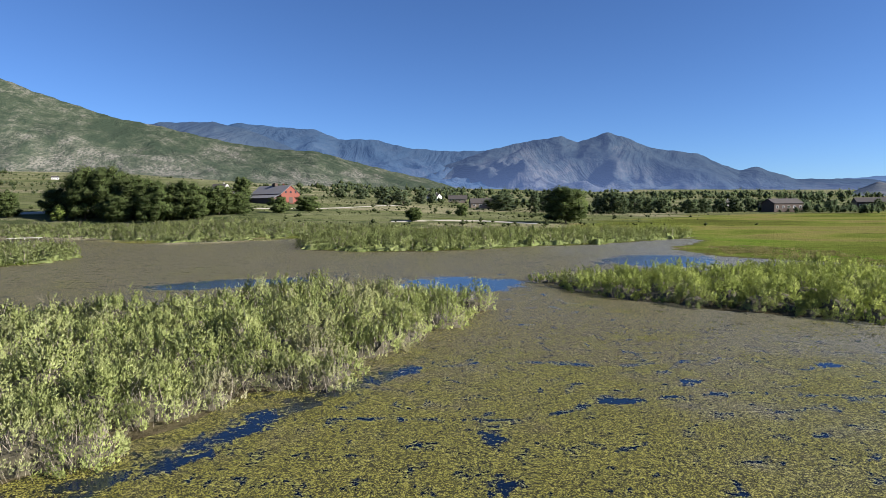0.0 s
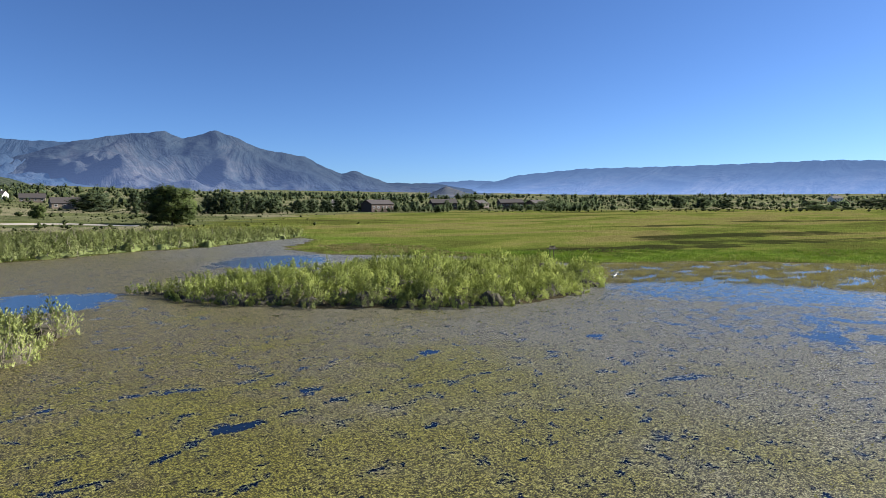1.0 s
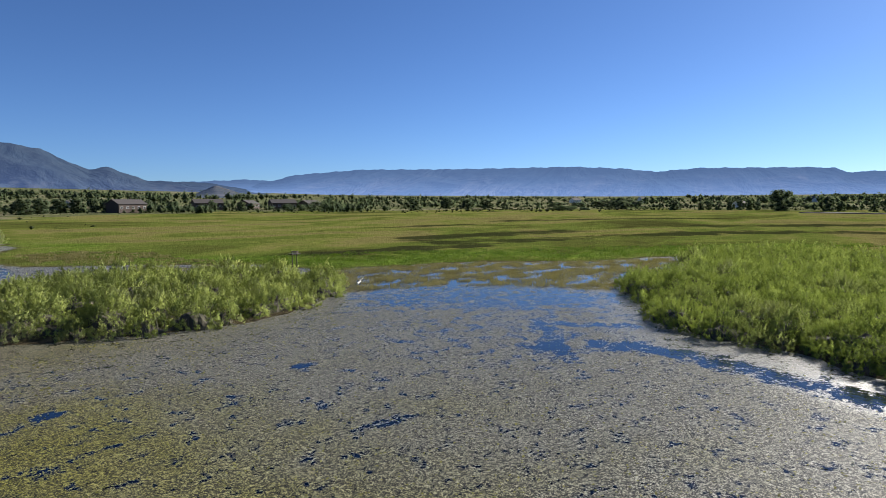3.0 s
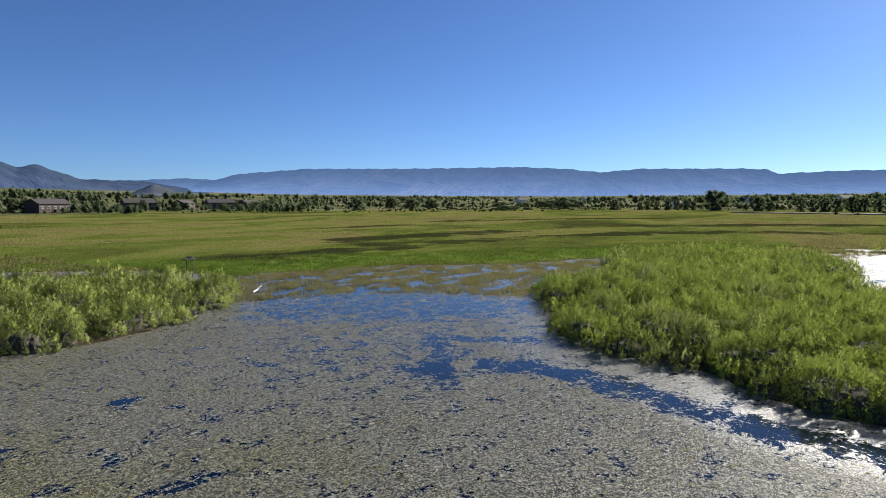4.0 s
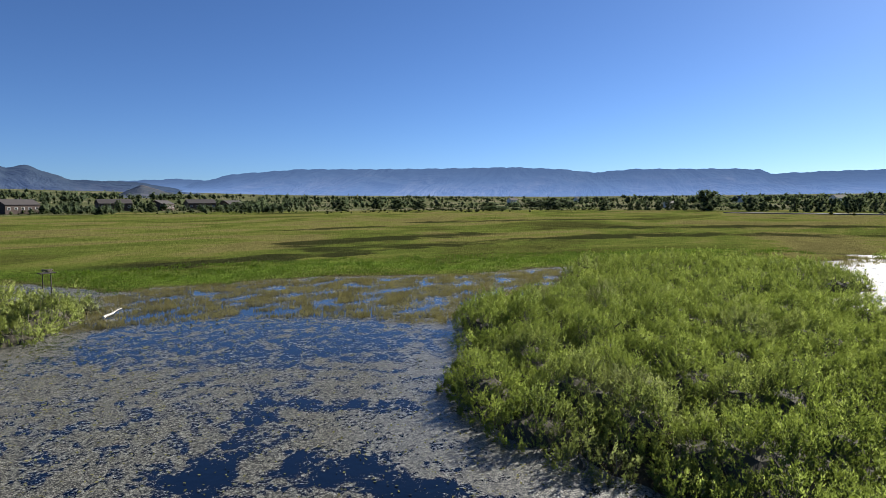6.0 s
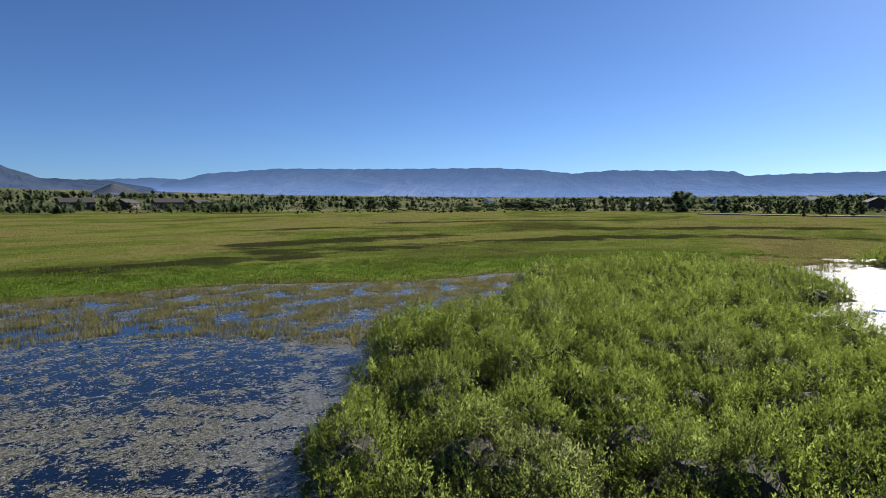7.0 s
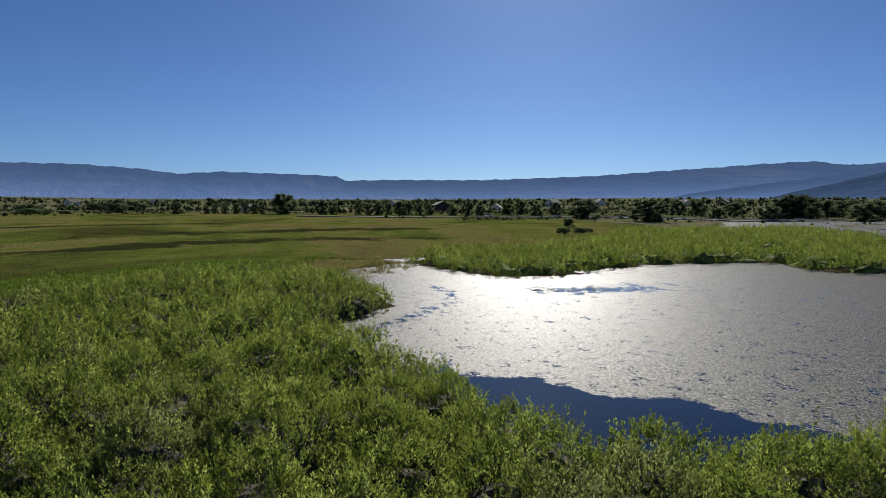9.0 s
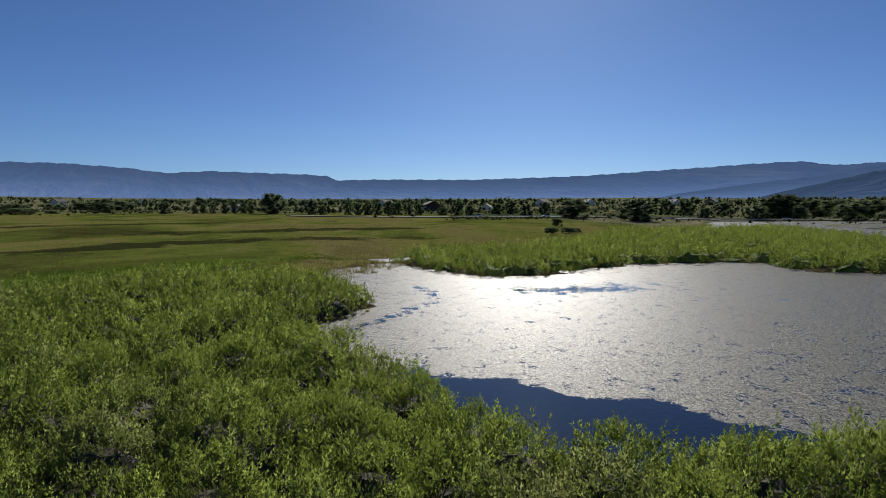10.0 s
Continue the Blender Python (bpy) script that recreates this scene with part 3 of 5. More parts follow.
# ---- hills ----
def hill_range(name, origin, crest, near, ridge, material, label, rough=0.22, seed=1, sharp=1.3):
    """A range of hills: crest holds (bearing, elevation in degrees) as seen over the marsh from origin; foot at near, crest at ridge metres."""
    a0, a1 = crest[0][0], crest[-1][0]
    az = np.arange(a0, a1 + 0.01, 0.2 if a0 < 150 else 0.8)
    el = np.interp(az, [c[0] for c in crest], [c[1] for c in crest])
    wob = sum(np.sin(az * f + seed * f) * s for f, s in ((3.1, 0.05), (7.3, 0.03), (15.7, 0.018)))
    wob = wob * np.clip(el - 1.0, 0, 1.2) * 0.45
    s = np.concatenate([np.linspace(-0.08, 1, 60), np.linspace(1.06, 1.6, 6)])
    S, A = np.meshgrid(s, az, indexing="ij")
    R = near + (ridge - near) * S
    x, y = origin[0] + R * np.sin(np.radians(A)), origin[1] + R * np.cos(np.radians(A))
    foot = ground_height(x, y)[0:1, :] * 0 + ground_height(x[4:5, :], y[4:5, :])
    top = 8.5 + ridge * np.tan(np.radians(el + wob * np.clip(S, 0, 1) ** 6))
    up = np.clip(S, 0, 1) ** sharp
    k = 1 / 420
    bend = 0.5 * value_noise(x * k * 0.6, y * k * 0.6, seed)
    gully = 0.5 - sum(w * np.abs(value_noise(x * k * f + bend, y * k * f - bend, seed + int(f * 3))) for f, w in ((0.6, 0.75), (1.4, 0.45), (3.1, 0.25), (6.0, 0.10)))
    z = foot + (top - foot) * np.clip(up + rough * gully * np.sin(np.pi * np.clip(S, 0, 1)) ** 0.8 * np.clip(1.02 - up, 0, 1) ** 0.5, -0.05, 1.0)
    z = np.where(S > 1, top - (top - foot) * np.clip(S - 1, 0, 1) ** 1.2 * 1.5, z)
    z = np.where(S <= 0, foot - 12 * np.clip(-S / 0.08, 0, 1), z)
    n, m = A.shape
    i, j = np.meshgrid(np.arange(n - 1), np.arange(m - 1), indexing="ij")
    faces = np.stack([i * m + j, i * m + j + 1, (i + 1) * m + j + 1, (i + 1) * m + j], -1).reshape(-1, 4)[:, ::-1]
    ob = mesh_object(name, np.stack([x, y, z], -1).reshape(-1, 3), faces, [material], smooth=True)
    set_attr(ob, "foot", np.clip(1 - (z - foot) / np.maximum(top - foot, 1), 0, 1).ravel())
    return tagged(ob, label, "hills", kind="structure")


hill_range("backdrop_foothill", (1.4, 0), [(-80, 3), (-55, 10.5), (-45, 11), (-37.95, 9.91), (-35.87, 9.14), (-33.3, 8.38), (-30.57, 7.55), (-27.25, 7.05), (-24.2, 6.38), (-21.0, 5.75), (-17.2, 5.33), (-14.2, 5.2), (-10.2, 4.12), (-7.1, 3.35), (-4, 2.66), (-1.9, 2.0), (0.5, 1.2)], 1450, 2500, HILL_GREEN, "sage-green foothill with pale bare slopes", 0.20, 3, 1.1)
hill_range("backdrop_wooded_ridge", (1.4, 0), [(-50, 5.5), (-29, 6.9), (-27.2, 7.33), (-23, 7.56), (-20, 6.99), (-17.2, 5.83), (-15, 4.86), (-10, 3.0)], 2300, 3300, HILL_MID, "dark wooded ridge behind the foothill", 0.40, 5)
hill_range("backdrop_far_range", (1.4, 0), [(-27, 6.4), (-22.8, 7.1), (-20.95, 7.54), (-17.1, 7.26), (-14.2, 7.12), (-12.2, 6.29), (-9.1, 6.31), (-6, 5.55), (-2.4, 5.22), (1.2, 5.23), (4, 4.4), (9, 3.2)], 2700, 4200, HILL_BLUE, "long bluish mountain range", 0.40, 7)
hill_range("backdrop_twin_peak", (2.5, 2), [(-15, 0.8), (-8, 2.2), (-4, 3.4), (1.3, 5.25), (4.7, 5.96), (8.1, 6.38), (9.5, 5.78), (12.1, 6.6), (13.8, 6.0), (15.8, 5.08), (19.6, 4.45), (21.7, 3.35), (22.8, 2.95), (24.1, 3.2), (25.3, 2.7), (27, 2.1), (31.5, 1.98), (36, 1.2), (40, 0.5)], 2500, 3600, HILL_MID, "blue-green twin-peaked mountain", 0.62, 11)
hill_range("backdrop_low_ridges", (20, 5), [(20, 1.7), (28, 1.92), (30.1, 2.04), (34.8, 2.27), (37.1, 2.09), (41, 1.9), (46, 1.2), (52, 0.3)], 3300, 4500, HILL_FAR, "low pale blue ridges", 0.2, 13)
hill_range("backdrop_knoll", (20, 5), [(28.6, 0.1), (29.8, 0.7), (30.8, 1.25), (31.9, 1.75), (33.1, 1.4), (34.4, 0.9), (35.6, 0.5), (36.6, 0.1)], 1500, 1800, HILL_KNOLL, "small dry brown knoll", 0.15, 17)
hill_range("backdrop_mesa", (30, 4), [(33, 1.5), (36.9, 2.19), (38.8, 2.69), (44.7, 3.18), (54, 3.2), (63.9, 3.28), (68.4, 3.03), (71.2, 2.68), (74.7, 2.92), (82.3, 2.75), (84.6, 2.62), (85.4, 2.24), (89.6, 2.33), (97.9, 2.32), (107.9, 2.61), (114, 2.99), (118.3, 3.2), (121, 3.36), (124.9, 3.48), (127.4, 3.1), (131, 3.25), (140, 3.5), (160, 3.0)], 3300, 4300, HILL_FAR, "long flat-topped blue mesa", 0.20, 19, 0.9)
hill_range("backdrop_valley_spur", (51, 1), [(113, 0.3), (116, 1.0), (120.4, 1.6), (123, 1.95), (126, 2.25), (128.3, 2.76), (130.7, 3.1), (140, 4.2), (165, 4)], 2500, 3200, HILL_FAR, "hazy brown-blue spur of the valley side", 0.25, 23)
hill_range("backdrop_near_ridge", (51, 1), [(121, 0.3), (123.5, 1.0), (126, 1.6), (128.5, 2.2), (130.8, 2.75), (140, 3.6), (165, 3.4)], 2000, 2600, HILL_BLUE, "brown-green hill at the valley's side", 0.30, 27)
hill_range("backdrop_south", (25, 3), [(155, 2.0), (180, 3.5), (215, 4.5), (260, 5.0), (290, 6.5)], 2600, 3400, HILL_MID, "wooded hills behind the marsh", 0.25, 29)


# ---- low vegetation ----
def unit(v):
    return v / np.maximum(np.linalg.norm(v, axis=-1, keepdims=True), 1e-6)


def scatter(outline, spacing, g, margin=0.0, ragged=0.8):
    """Jittered places inside an outline."""
    pts = np.asarray(outline, float)
    lo, hi = pts.min(0) - 1, pts.max(0) + 1
    x, y = np.meshgrid(np.arange(lo[0], hi[0], spacing), np.arange(lo[1], hi[1], spacing))
    x = x.ravel() + g.uniform(-0.55, 0.55, x.size) * spacing
    y = y.ravel() + g.uniform(-0.55, 0.55, y.size) * spacing
    deep = inside(x, y, outline) + ragged * value_noise(x * 0.6, y * 0.6, 21)
    keep = deep > margin
    return x[keep], y[keep], deep[keep]


def canopy(outline, g, seed, mound, tall, ragged, skirt, step, tuft=0.65):
    """The crown surface of a thicket on a grid: many overlapping rounded bushes. Returns the grid lines, heights, and each bush's own random number."""
    pts = np.asarray(outline, float)
    lo, hi = pts.min(0) - 2, pts.max(0) + 2
    gx, gy = np.arange(lo[0], hi[0], step), np.arange(lo[1], hi[1], step)
    X, Y = np.meshgrid(gx, gy)
    X = X + 0.22 * value_noise(X * 1.3, Y * 1.3, seed + 3)
    Y = Y + 0.22 * value_noise(X * 1.3, Y * 1.3, seed + 4)
    H, own = np.zeros(X.shape), np.zeros(X.shape)
    for pitch, share in ((mound, 1.0), (mound * 0.5, 0.62)):
        mx, my, deep = scatter(outline, pitch, g, 0.25 * pitch, ragged)
        swell = value_noise(mx * 0.10, my * 0.10, seed + 1)
        for k in range(len(mx)):
            r = pitch * g.uniform(0.45, 0.66)
            top = tall * share * g.uniform(0.60, 1.25) * (1 + 0.16 * swell[k])
            if skirt:
                top *= min(1.0, 0.42 + deep[k] / skirt)
            i0, i1 = np.searchsorted(gy, (my[k] - r - 0.5, my[k] + r + 0.5))
            j0, j1 = np.searchsorted(gx, (mx[k] - r - 0.5, mx[k] + r + 0.5))
            d2 = ((X[i0:i1, j0:j1] - mx[k]) ** 2 + (Y[i0:i1, j0:j1] - my[k]) ** 2) / r ** 2
            h = top * np.clip(1 - d2, 0, 1) ** 0.5
            more = h > H[i0:i1, j0:j1]
            H[i0:i1, j0:j1] = np.where(more, h, H[i0:i1, j0:j1])
            own[i0:i1, j0:j1] = np.where(more, g.random(), own[i0:i1, j0:j1])
    # pointed tufts of shoots on the crowns
    tx, ty, _ = scatter(outline, tuft, g, 0.0, ragged)
    for k in range(len(tx)):
        r = tuft * g.uniform(0.45, 0.75)
        i0, i1 = np.searchsorted(gy, (ty[k] - r - 0.4, ty[k] + r + 0.4))
        j0, j1 = np.searchsorted(gx, (tx[k] - r - 0.4, tx[k] + r + 0.4))
        d = np.sqrt((X[i0:i1, j0:j1] - tx[k]) ** 2 + (Y[i0:i1, j0:j1] - ty[k]) ** 2) / r
        part_h = H[i0:i1, j0:j1]
        H[i0:i1, j0:j1] = part_h + np.clip(part_h, 0, 1) * tuft * g.uniform(0.3, 1.0) * np.clip(1 - d, 0, 1)
    return gx, gy, H, own


def bushes(name, outline, materials, label, category, seed, mound=2.7, tall=1.7, dense=30.0, per=17, leaf=0.112, slim=0.50, dead=0.07, dry_edge=0.0, grey=0.2, ragged=0.35, skirt=0.0, reach=22.0, upright=0.95, sprig=0.50, step=0.18, leafy=False):
    """A thicket of rounded bushes: leafy shoots all over the crowns, bare twigs and a closed core sheet within, finer
    where it lies nearer to the flight line.
    """
    g = np.random.default_rng(seed)
    gx, gy, H, own = canopy(outline, g, seed, mound, tall, ragged, skirt, step, max(0.65, 1.9 * step))
    dzy, dzx = np.gradient(H, step)
    GX, GY = np.meshgrid(gx, gy)
    size_at = np.clip(off_path(GX, GY) / reach, 1.0, 7.0)
    steep = np.clip(np.sqrt(1 + dzx ** 2 + dzy ** 2), 1, 2.6)
    want = np.where(H > 0.12, dense * steep / size_at ** 1.9, 0) * step * step
    cell = np.repeat(np.arange(H.size), g.poisson(want.ravel()))
    m = len(cell)
    pick = lambda v: v.ravel()[cell]
    x = pick(GX) + g.uniform(-0.5, 0.5, m) * step
    y = pick(GY) + g.uniform(-0.5, 0.5, m) * step
    h, s, mine = pick(H), pick(size_at), pick(own)
    n = unit(np.stack([-pick(dzx), -pick(dzy), np.full(m, 0.8)], -1))
    base = np.maximum(ground_height(x, y), -0.08)
    deep = inside(x, y, outline)
    # on steep flanks the shoots start anywhere between the ground and the crown
    flank = np.clip(1.15 - n[:, 2] * 1.2, 0, 0.8)
    z = base + h * (1 - flank * g.random(m)) - g.uniform(0.22, 0.40, m) * np.minimum(1, h)
    root = np.stack([x, y, np.maximum(z, base + 0.02)], -1)
    way = unit(n * 0.55 + np.array([0, 0, upright]) + g.normal(0, 0.24, (m, 3)))
    length = sprig * g.uniform(0.55, 1.35, m) * s ** 0.45 * np.clip(h / 0.8, 0.5, 1)
    margin = np.clip(1.5 - deep * 0.6, 0, 1)
    bare = g.random(m) < dead * (0.5 + mine) + dry_edge * margin
    dull = np.clip(1.6 * (value_noise(x * 0.13, y * 0.13, seed + 7) * 0.5 + 0.5 * (mine - 0.5) * 2 - 0.9 + 1.5 * grey) + dry_edge * margin, 0, 1)
    lw = np.repeat(np.arange(m)[~bare], per)
    count = len(lw)
    u = g.uniform(0.0, 1.0, count)
    around = unit(np.cross(way[lw], g.normal(0, 1, (count, 3))))
    ls = s[lw]
    ll = leaf * ls ** (0.55 if leafy else 0.70) * g.uniform(0.65, 1.35, count) * (1.12 - 0.4 * u)
    p = root[lw] + way[lw] * (length[lw] * u)[:, None] + around * ((0.115 - 0.095 * u) * g.uniform(0.3, 1.0, count) * ls ** 0.7)[:, None]
    d = unit(way[lw] * g.uniform(0.7, 1.5, (count, 1)) + around * 0.6 + g.normal(0, 0.25, (count, 3)))
    side = unit(np.cross(d, g.normal(0, 1, (count, 3)))) * (ll * slim / 2)[:, None]
    v = np.stack([p - side, p + side, p + d * ll[:, None]], 1).reshape(-1, 3)
    lean = unit(n[lw] * 0.85 + around * 0.35 + np.array([0, 0, 0.25]))
    # stems from the ground to the shoots, the dead ones standing clear
    sp = np.arange(m)[bare | (g.random(m) < 0.10)]
    k = len(sp)
    down = np.minimum(h[sp] * 0.9, 0.9)
    foot = root[sp] - way[sp] * down[:, None] + g.normal(0, 0.08, (k, 3))
    end = root[sp] + way[sp] * (length[sp] * np.where(bare[sp], 1.15, 0.6))[:, None]
    sd = unit(np.cross(end - foot, g.normal(0, 1, (k, 3)))) * (0.010 * s[sp])[:, None]
    twig = end - (end - foot) * 0.45
    fork = twig + unit(way[sp] + g.normal(0, 0.45, (k, 3))) * (length[sp] * 0.8)[:, None]
    sv = np.concatenate([np.stack([foot - sd, foot + sd, end], 1), np.stack([twig - sd * 0.6, twig + sd * 0.6, fork], 1)]).reshape(-1, 3)
    # a closed sheet inside, dark for twigs and shade, leaf-coloured where leafy
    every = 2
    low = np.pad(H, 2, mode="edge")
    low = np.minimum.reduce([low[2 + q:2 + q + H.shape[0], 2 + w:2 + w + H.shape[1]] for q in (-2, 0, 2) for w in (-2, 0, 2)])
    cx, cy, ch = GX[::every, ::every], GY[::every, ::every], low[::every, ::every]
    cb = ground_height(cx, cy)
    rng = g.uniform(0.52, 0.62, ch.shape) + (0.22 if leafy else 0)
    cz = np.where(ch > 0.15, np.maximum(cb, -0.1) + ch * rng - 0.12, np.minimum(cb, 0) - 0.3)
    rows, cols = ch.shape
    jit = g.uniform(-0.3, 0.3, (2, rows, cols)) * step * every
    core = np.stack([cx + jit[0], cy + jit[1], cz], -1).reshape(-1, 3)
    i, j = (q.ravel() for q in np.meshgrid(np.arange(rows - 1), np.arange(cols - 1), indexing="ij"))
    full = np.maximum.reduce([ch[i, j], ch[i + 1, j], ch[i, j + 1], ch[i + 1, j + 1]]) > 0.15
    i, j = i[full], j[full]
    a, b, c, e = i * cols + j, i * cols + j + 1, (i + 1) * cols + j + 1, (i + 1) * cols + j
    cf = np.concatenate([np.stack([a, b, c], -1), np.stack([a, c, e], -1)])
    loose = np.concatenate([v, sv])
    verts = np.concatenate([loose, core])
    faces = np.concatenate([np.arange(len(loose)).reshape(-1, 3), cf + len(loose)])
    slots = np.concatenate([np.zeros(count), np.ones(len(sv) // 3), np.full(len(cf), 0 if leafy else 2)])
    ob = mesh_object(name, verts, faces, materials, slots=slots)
    rest = np.zeros(len(sv) + len(core))
    thin = (slice(None, None, every),) * 2
    up = unit(np.stack([-dzx[thin], -dzy[thin], 0 * cx + 0.8], -1).reshape(-1, 3) + g.normal(0, 0.3, (len(core), 3)))
    set_lean(ob, np.concatenate([np.repeat(lean, 3, 0), np.zeros((len(sv), 3)), up]))
    set_attr(ob, "tip", np.concatenate([np.repeat(u, 3), rest]))
    set_attr(ob, "dull", np.concatenate([np.repeat(dull[lw], 3), rest]))
    return tagged(ob, label, category, kind="stuff")


def blades(name, outline, material, label, category, seed, spacing=0.8, tall=0.5, count=14, reach=40.0, margin=0.0, ragged=0.6, thin=0.02, patch=None, spread=0.3):
    """Tufts of upright blades."""
    g = np.random.default_rng(seed)
    x, y, deep = scatter(outline, spacing, g, margin, ragged)
    if patch is not None:
        keep = value_noise(x * patch[0], y * patch[0] * 1.6, seed + 5) > patch[1]
        x, y, deep = x[keep], y[keep], deep[keep]
    size = np.clip(off_path(x, y) / reach, 1.0, 8.0)
    n = np.maximum(3, (count / size ** 0.5).astype(int))
    who = np.repeat(np.arange(len(x)), n)
    m = len(who)
    z = np.maximum(ground_height(x, y), -0.05)
    root = np.stack([x[who] + g.normal(0, spread, m), y[who] + g.normal(0, spread, m), z[who]], -1)
    way = unit(np.stack([g.normal(0, 0.28, m), g.normal(0, 0.28, m), np.ones(m)], -1))
    lift = np.clip(0.85 + 0.35 * value_noise(x * 0.4, y * 0.4, seed + 2), 0.3, 1.5)
    tip = root + way * (tall * lift[who] * g.uniform(0.5, 1.2, m))[:, None]
    side = unit(np.cross(way, g.normal(0, 1, (m, 3)))) * (thin * size[who])[:, None]
    verts = np.stack([root - side, root + side, tip], 1).reshape(-1, 3)
    ob = mesh_object(name, verts, np.arange(len(verts)).reshape(-1, 3), [material])
    set_lean(ob, np.repeat(unit(np.stack([0 * x, 0 * x, 1 + 0 * x], -1))[who] * 0.8, 3, 0))
    set_attr(ob, "tip", np.tile([0.0, 0.0, 1.0], m))
    return tagged(ob, label, category, kind="stuff")


bushes("willow_thicket", THICKET, [WILLOW, TWIG, SHADED_TWIG], "dense bright green willow scrub beside the pond", "willow scrub", 31, tall=1.8, dead=0.07, dry_edge=0.25, grey=0.34)
bushes("pale_scrub", ISLE_WEST, [GREY_WILLOW, DRY_STEM, SHADED_TWIG], "pale grey-green scrub with dry stems in the pond", "marsh scrub", 33, tall=1.55, dead=0.10, dry_edge=0.45, skirt=2.5, upright=1.2, sprig=0.62, grey=0.45)
bushes("island_scrub", ISLE_MIDDLE, [ISLAND_WILLOW, TWIG, SHADED_TWIG], "green willow scrub on a low island in the pond", "willow scrub", 35, mound=3.0, tall=1.8, reach=25.0, dead=0.05, dry_edge=0.2, skirt=4.0, grey=0.35)
bushes("eastern_scrub", SHRUBS_EAST, [WILLOW, TWIG, SHADED_TWIG], "wide green willow scrub on the far bank", "willow scrub", 37, mound=3.2, tall=1.6, skirt=2.5, step=0.4, leafy=True)
bushes("northern_scrub", REEDS_NORTH, [REED_LEAF, TWIG, SHADED_TWIG], "green-grey scrub on the far pond bank", "marsh scrub", 39, mound=3.2, tall=2.0, step=0.4, leafy=True)
bushes("reed_bed", [(-150, 184), (-118, 182), (-76, 154), (-64, 159), (-50, 186), (-30, 208), (-20, 225), (-60, 222), (-110, 212), (-160, 206)], [REED_LEAF, TWIG, SHADED_TWIG], "pale grey-green reeds along the far shore", "reeds", 40, mound=2.6, tall=1.5, upright=1.3, step=0.5, grey=0.5, leafy=True)
bushes("western_reeds", REEDS_WEST, [REED_LEAF, TWIG, SHADED_TWIG], "pale green reeds in the pond", "reeds", 41, mound=2.4, tall=1.5, upright=1.3, step=0.4, leafy=True)
blades("sedge", SEDGE_FLAT, SEDGE, "brown-green sedge tufts standing in shallow water", "sedge", 43, spacing=0.64, tall=0.36, count=30, patch=(0.35, -0.30), thin=0.026)
blades("marsh_sedge", [(46, 82), (60, 74), (64, 84), (62, 96), (66, 112), (58, 130), (48, 128), (46, 108), (55, 95), (50, 88)], SEDGE, "brown-green sedge on the wet flat behind the island", "sedge", 44, spacing=0.9, tall=0.4, count=14, patch=(0.25, -0.3), thin=0.03)
blades("shore_sedge", [(118, 6), (126, 4.5), (134, 0), (142, -1.5), (147, 3), (137, 7), (128, 13), (120, 13)], SEDGE, "brown-green sedge tufts at the pond's tip", "sedge", 46, spacing=0.8, tall=0.5, count=12, patch=(0.3, -0.2), thin=0.03)
blades("pond_stubble", [(88.9, 6.5), (94.0, 4.2), (97.2, 1.7), (97.2, 0.7), (94.0, 3.2), (88.9, 5.5)], TWIG, "dark dead stalks along a channel in the weed", "stalks", 48, spacing=0.5, tall=0.35, count=7, margin=-0.2, ragged=0.3, patch=(0.7, -0.2))
blades("bank_grass", [(62, 66), (69, 63), (80, 58), (88, 52.5), (96, 42.5), (110, 35), (130, 26), (146, 8), (156, 12), (135, 40), (112, 62), (90, 80), (66, 90)], BRIGHT_GRASS, "bright green grass along the meadow bank", "grass", 45, spacing=0.8, tall=0.42, count=11, patch=(0.3, -0.15))


# floating leaves of the weed, over the near water
def floating_weed(count, seed):
    g = np.random.default_rng(seed)
    x, y = g.uniform(-25, 95, count), g.uniform(-30, 55, count)
    keep = (off_path(x, y) < 42) & (land(x, y) < -0.1) & (x < 66)
    x, y = x[keep], y[keep]
    chance = 0.07 + 0.93 * np.clip(weed_cover(x, y) * 1.25 - 0.15, 0, 1) * np.clip(0.7 + 0.5 * value_noise(x * 2.1, y * 2.1, 17), 0.1, 1)
    keep = g.random(len(x)) < chance
    x, y = x[keep], y[keep]
    a, tilt = g.uniform(0, 6.283, len(x)), g.normal(0, 0.22, (len(x), 2))
    s = g.uniform(0.025, 0.075, len(x)) * np.clip(off_path(x, y) / 24, 1, 1.7)
    p = np.stack([x, y, 0.02 + 0.02 * g.random(len(x))], -1)
    verts = []
    for k in range(4):
        b = a + k * 1.571
        r = s * (1.0 if k % 2 == 0 else 0.6)
        q = p + np.stack([np.cos(b) * r, np.sin(b) * r, (np.cos(b) * tilt[:, 0] + np.sin(b) * tilt[:, 1]) * r], -1)
        verts.append(q)
    verts = np.stack(verts, 1).reshape(-1, 3)
    return tagged(mesh_object("floating_weed", verts, np.arange(len(verts)).reshape(-1, 4), [WEED]), "small floating weed leaves on the pond", "water weed", kind="stuff")


floating_weed(110000, 47)


# ---- trees ----
def knots(at, size):
    """Eight-sided leaf knots at the given places, as loose triangles; painted dark for the shade inside a crown."""
    size = np.broadcast_to(size, at.shape)
    tips = [at + size * np.array(v) for v in ((1, 0, 0), (0, 1, 0), (-1, 0, 0), (0, -1, 0), (0, 0, 1), (0, 0, -1))]
    tri = []
    for k in range(4):
        tri += [tips[k], tips[(k + 1) % 4], tips[4], tips[(k + 1) % 4], tips[k], tips[5]]
    return np.stack(tri, 1).reshape(-1, 3)


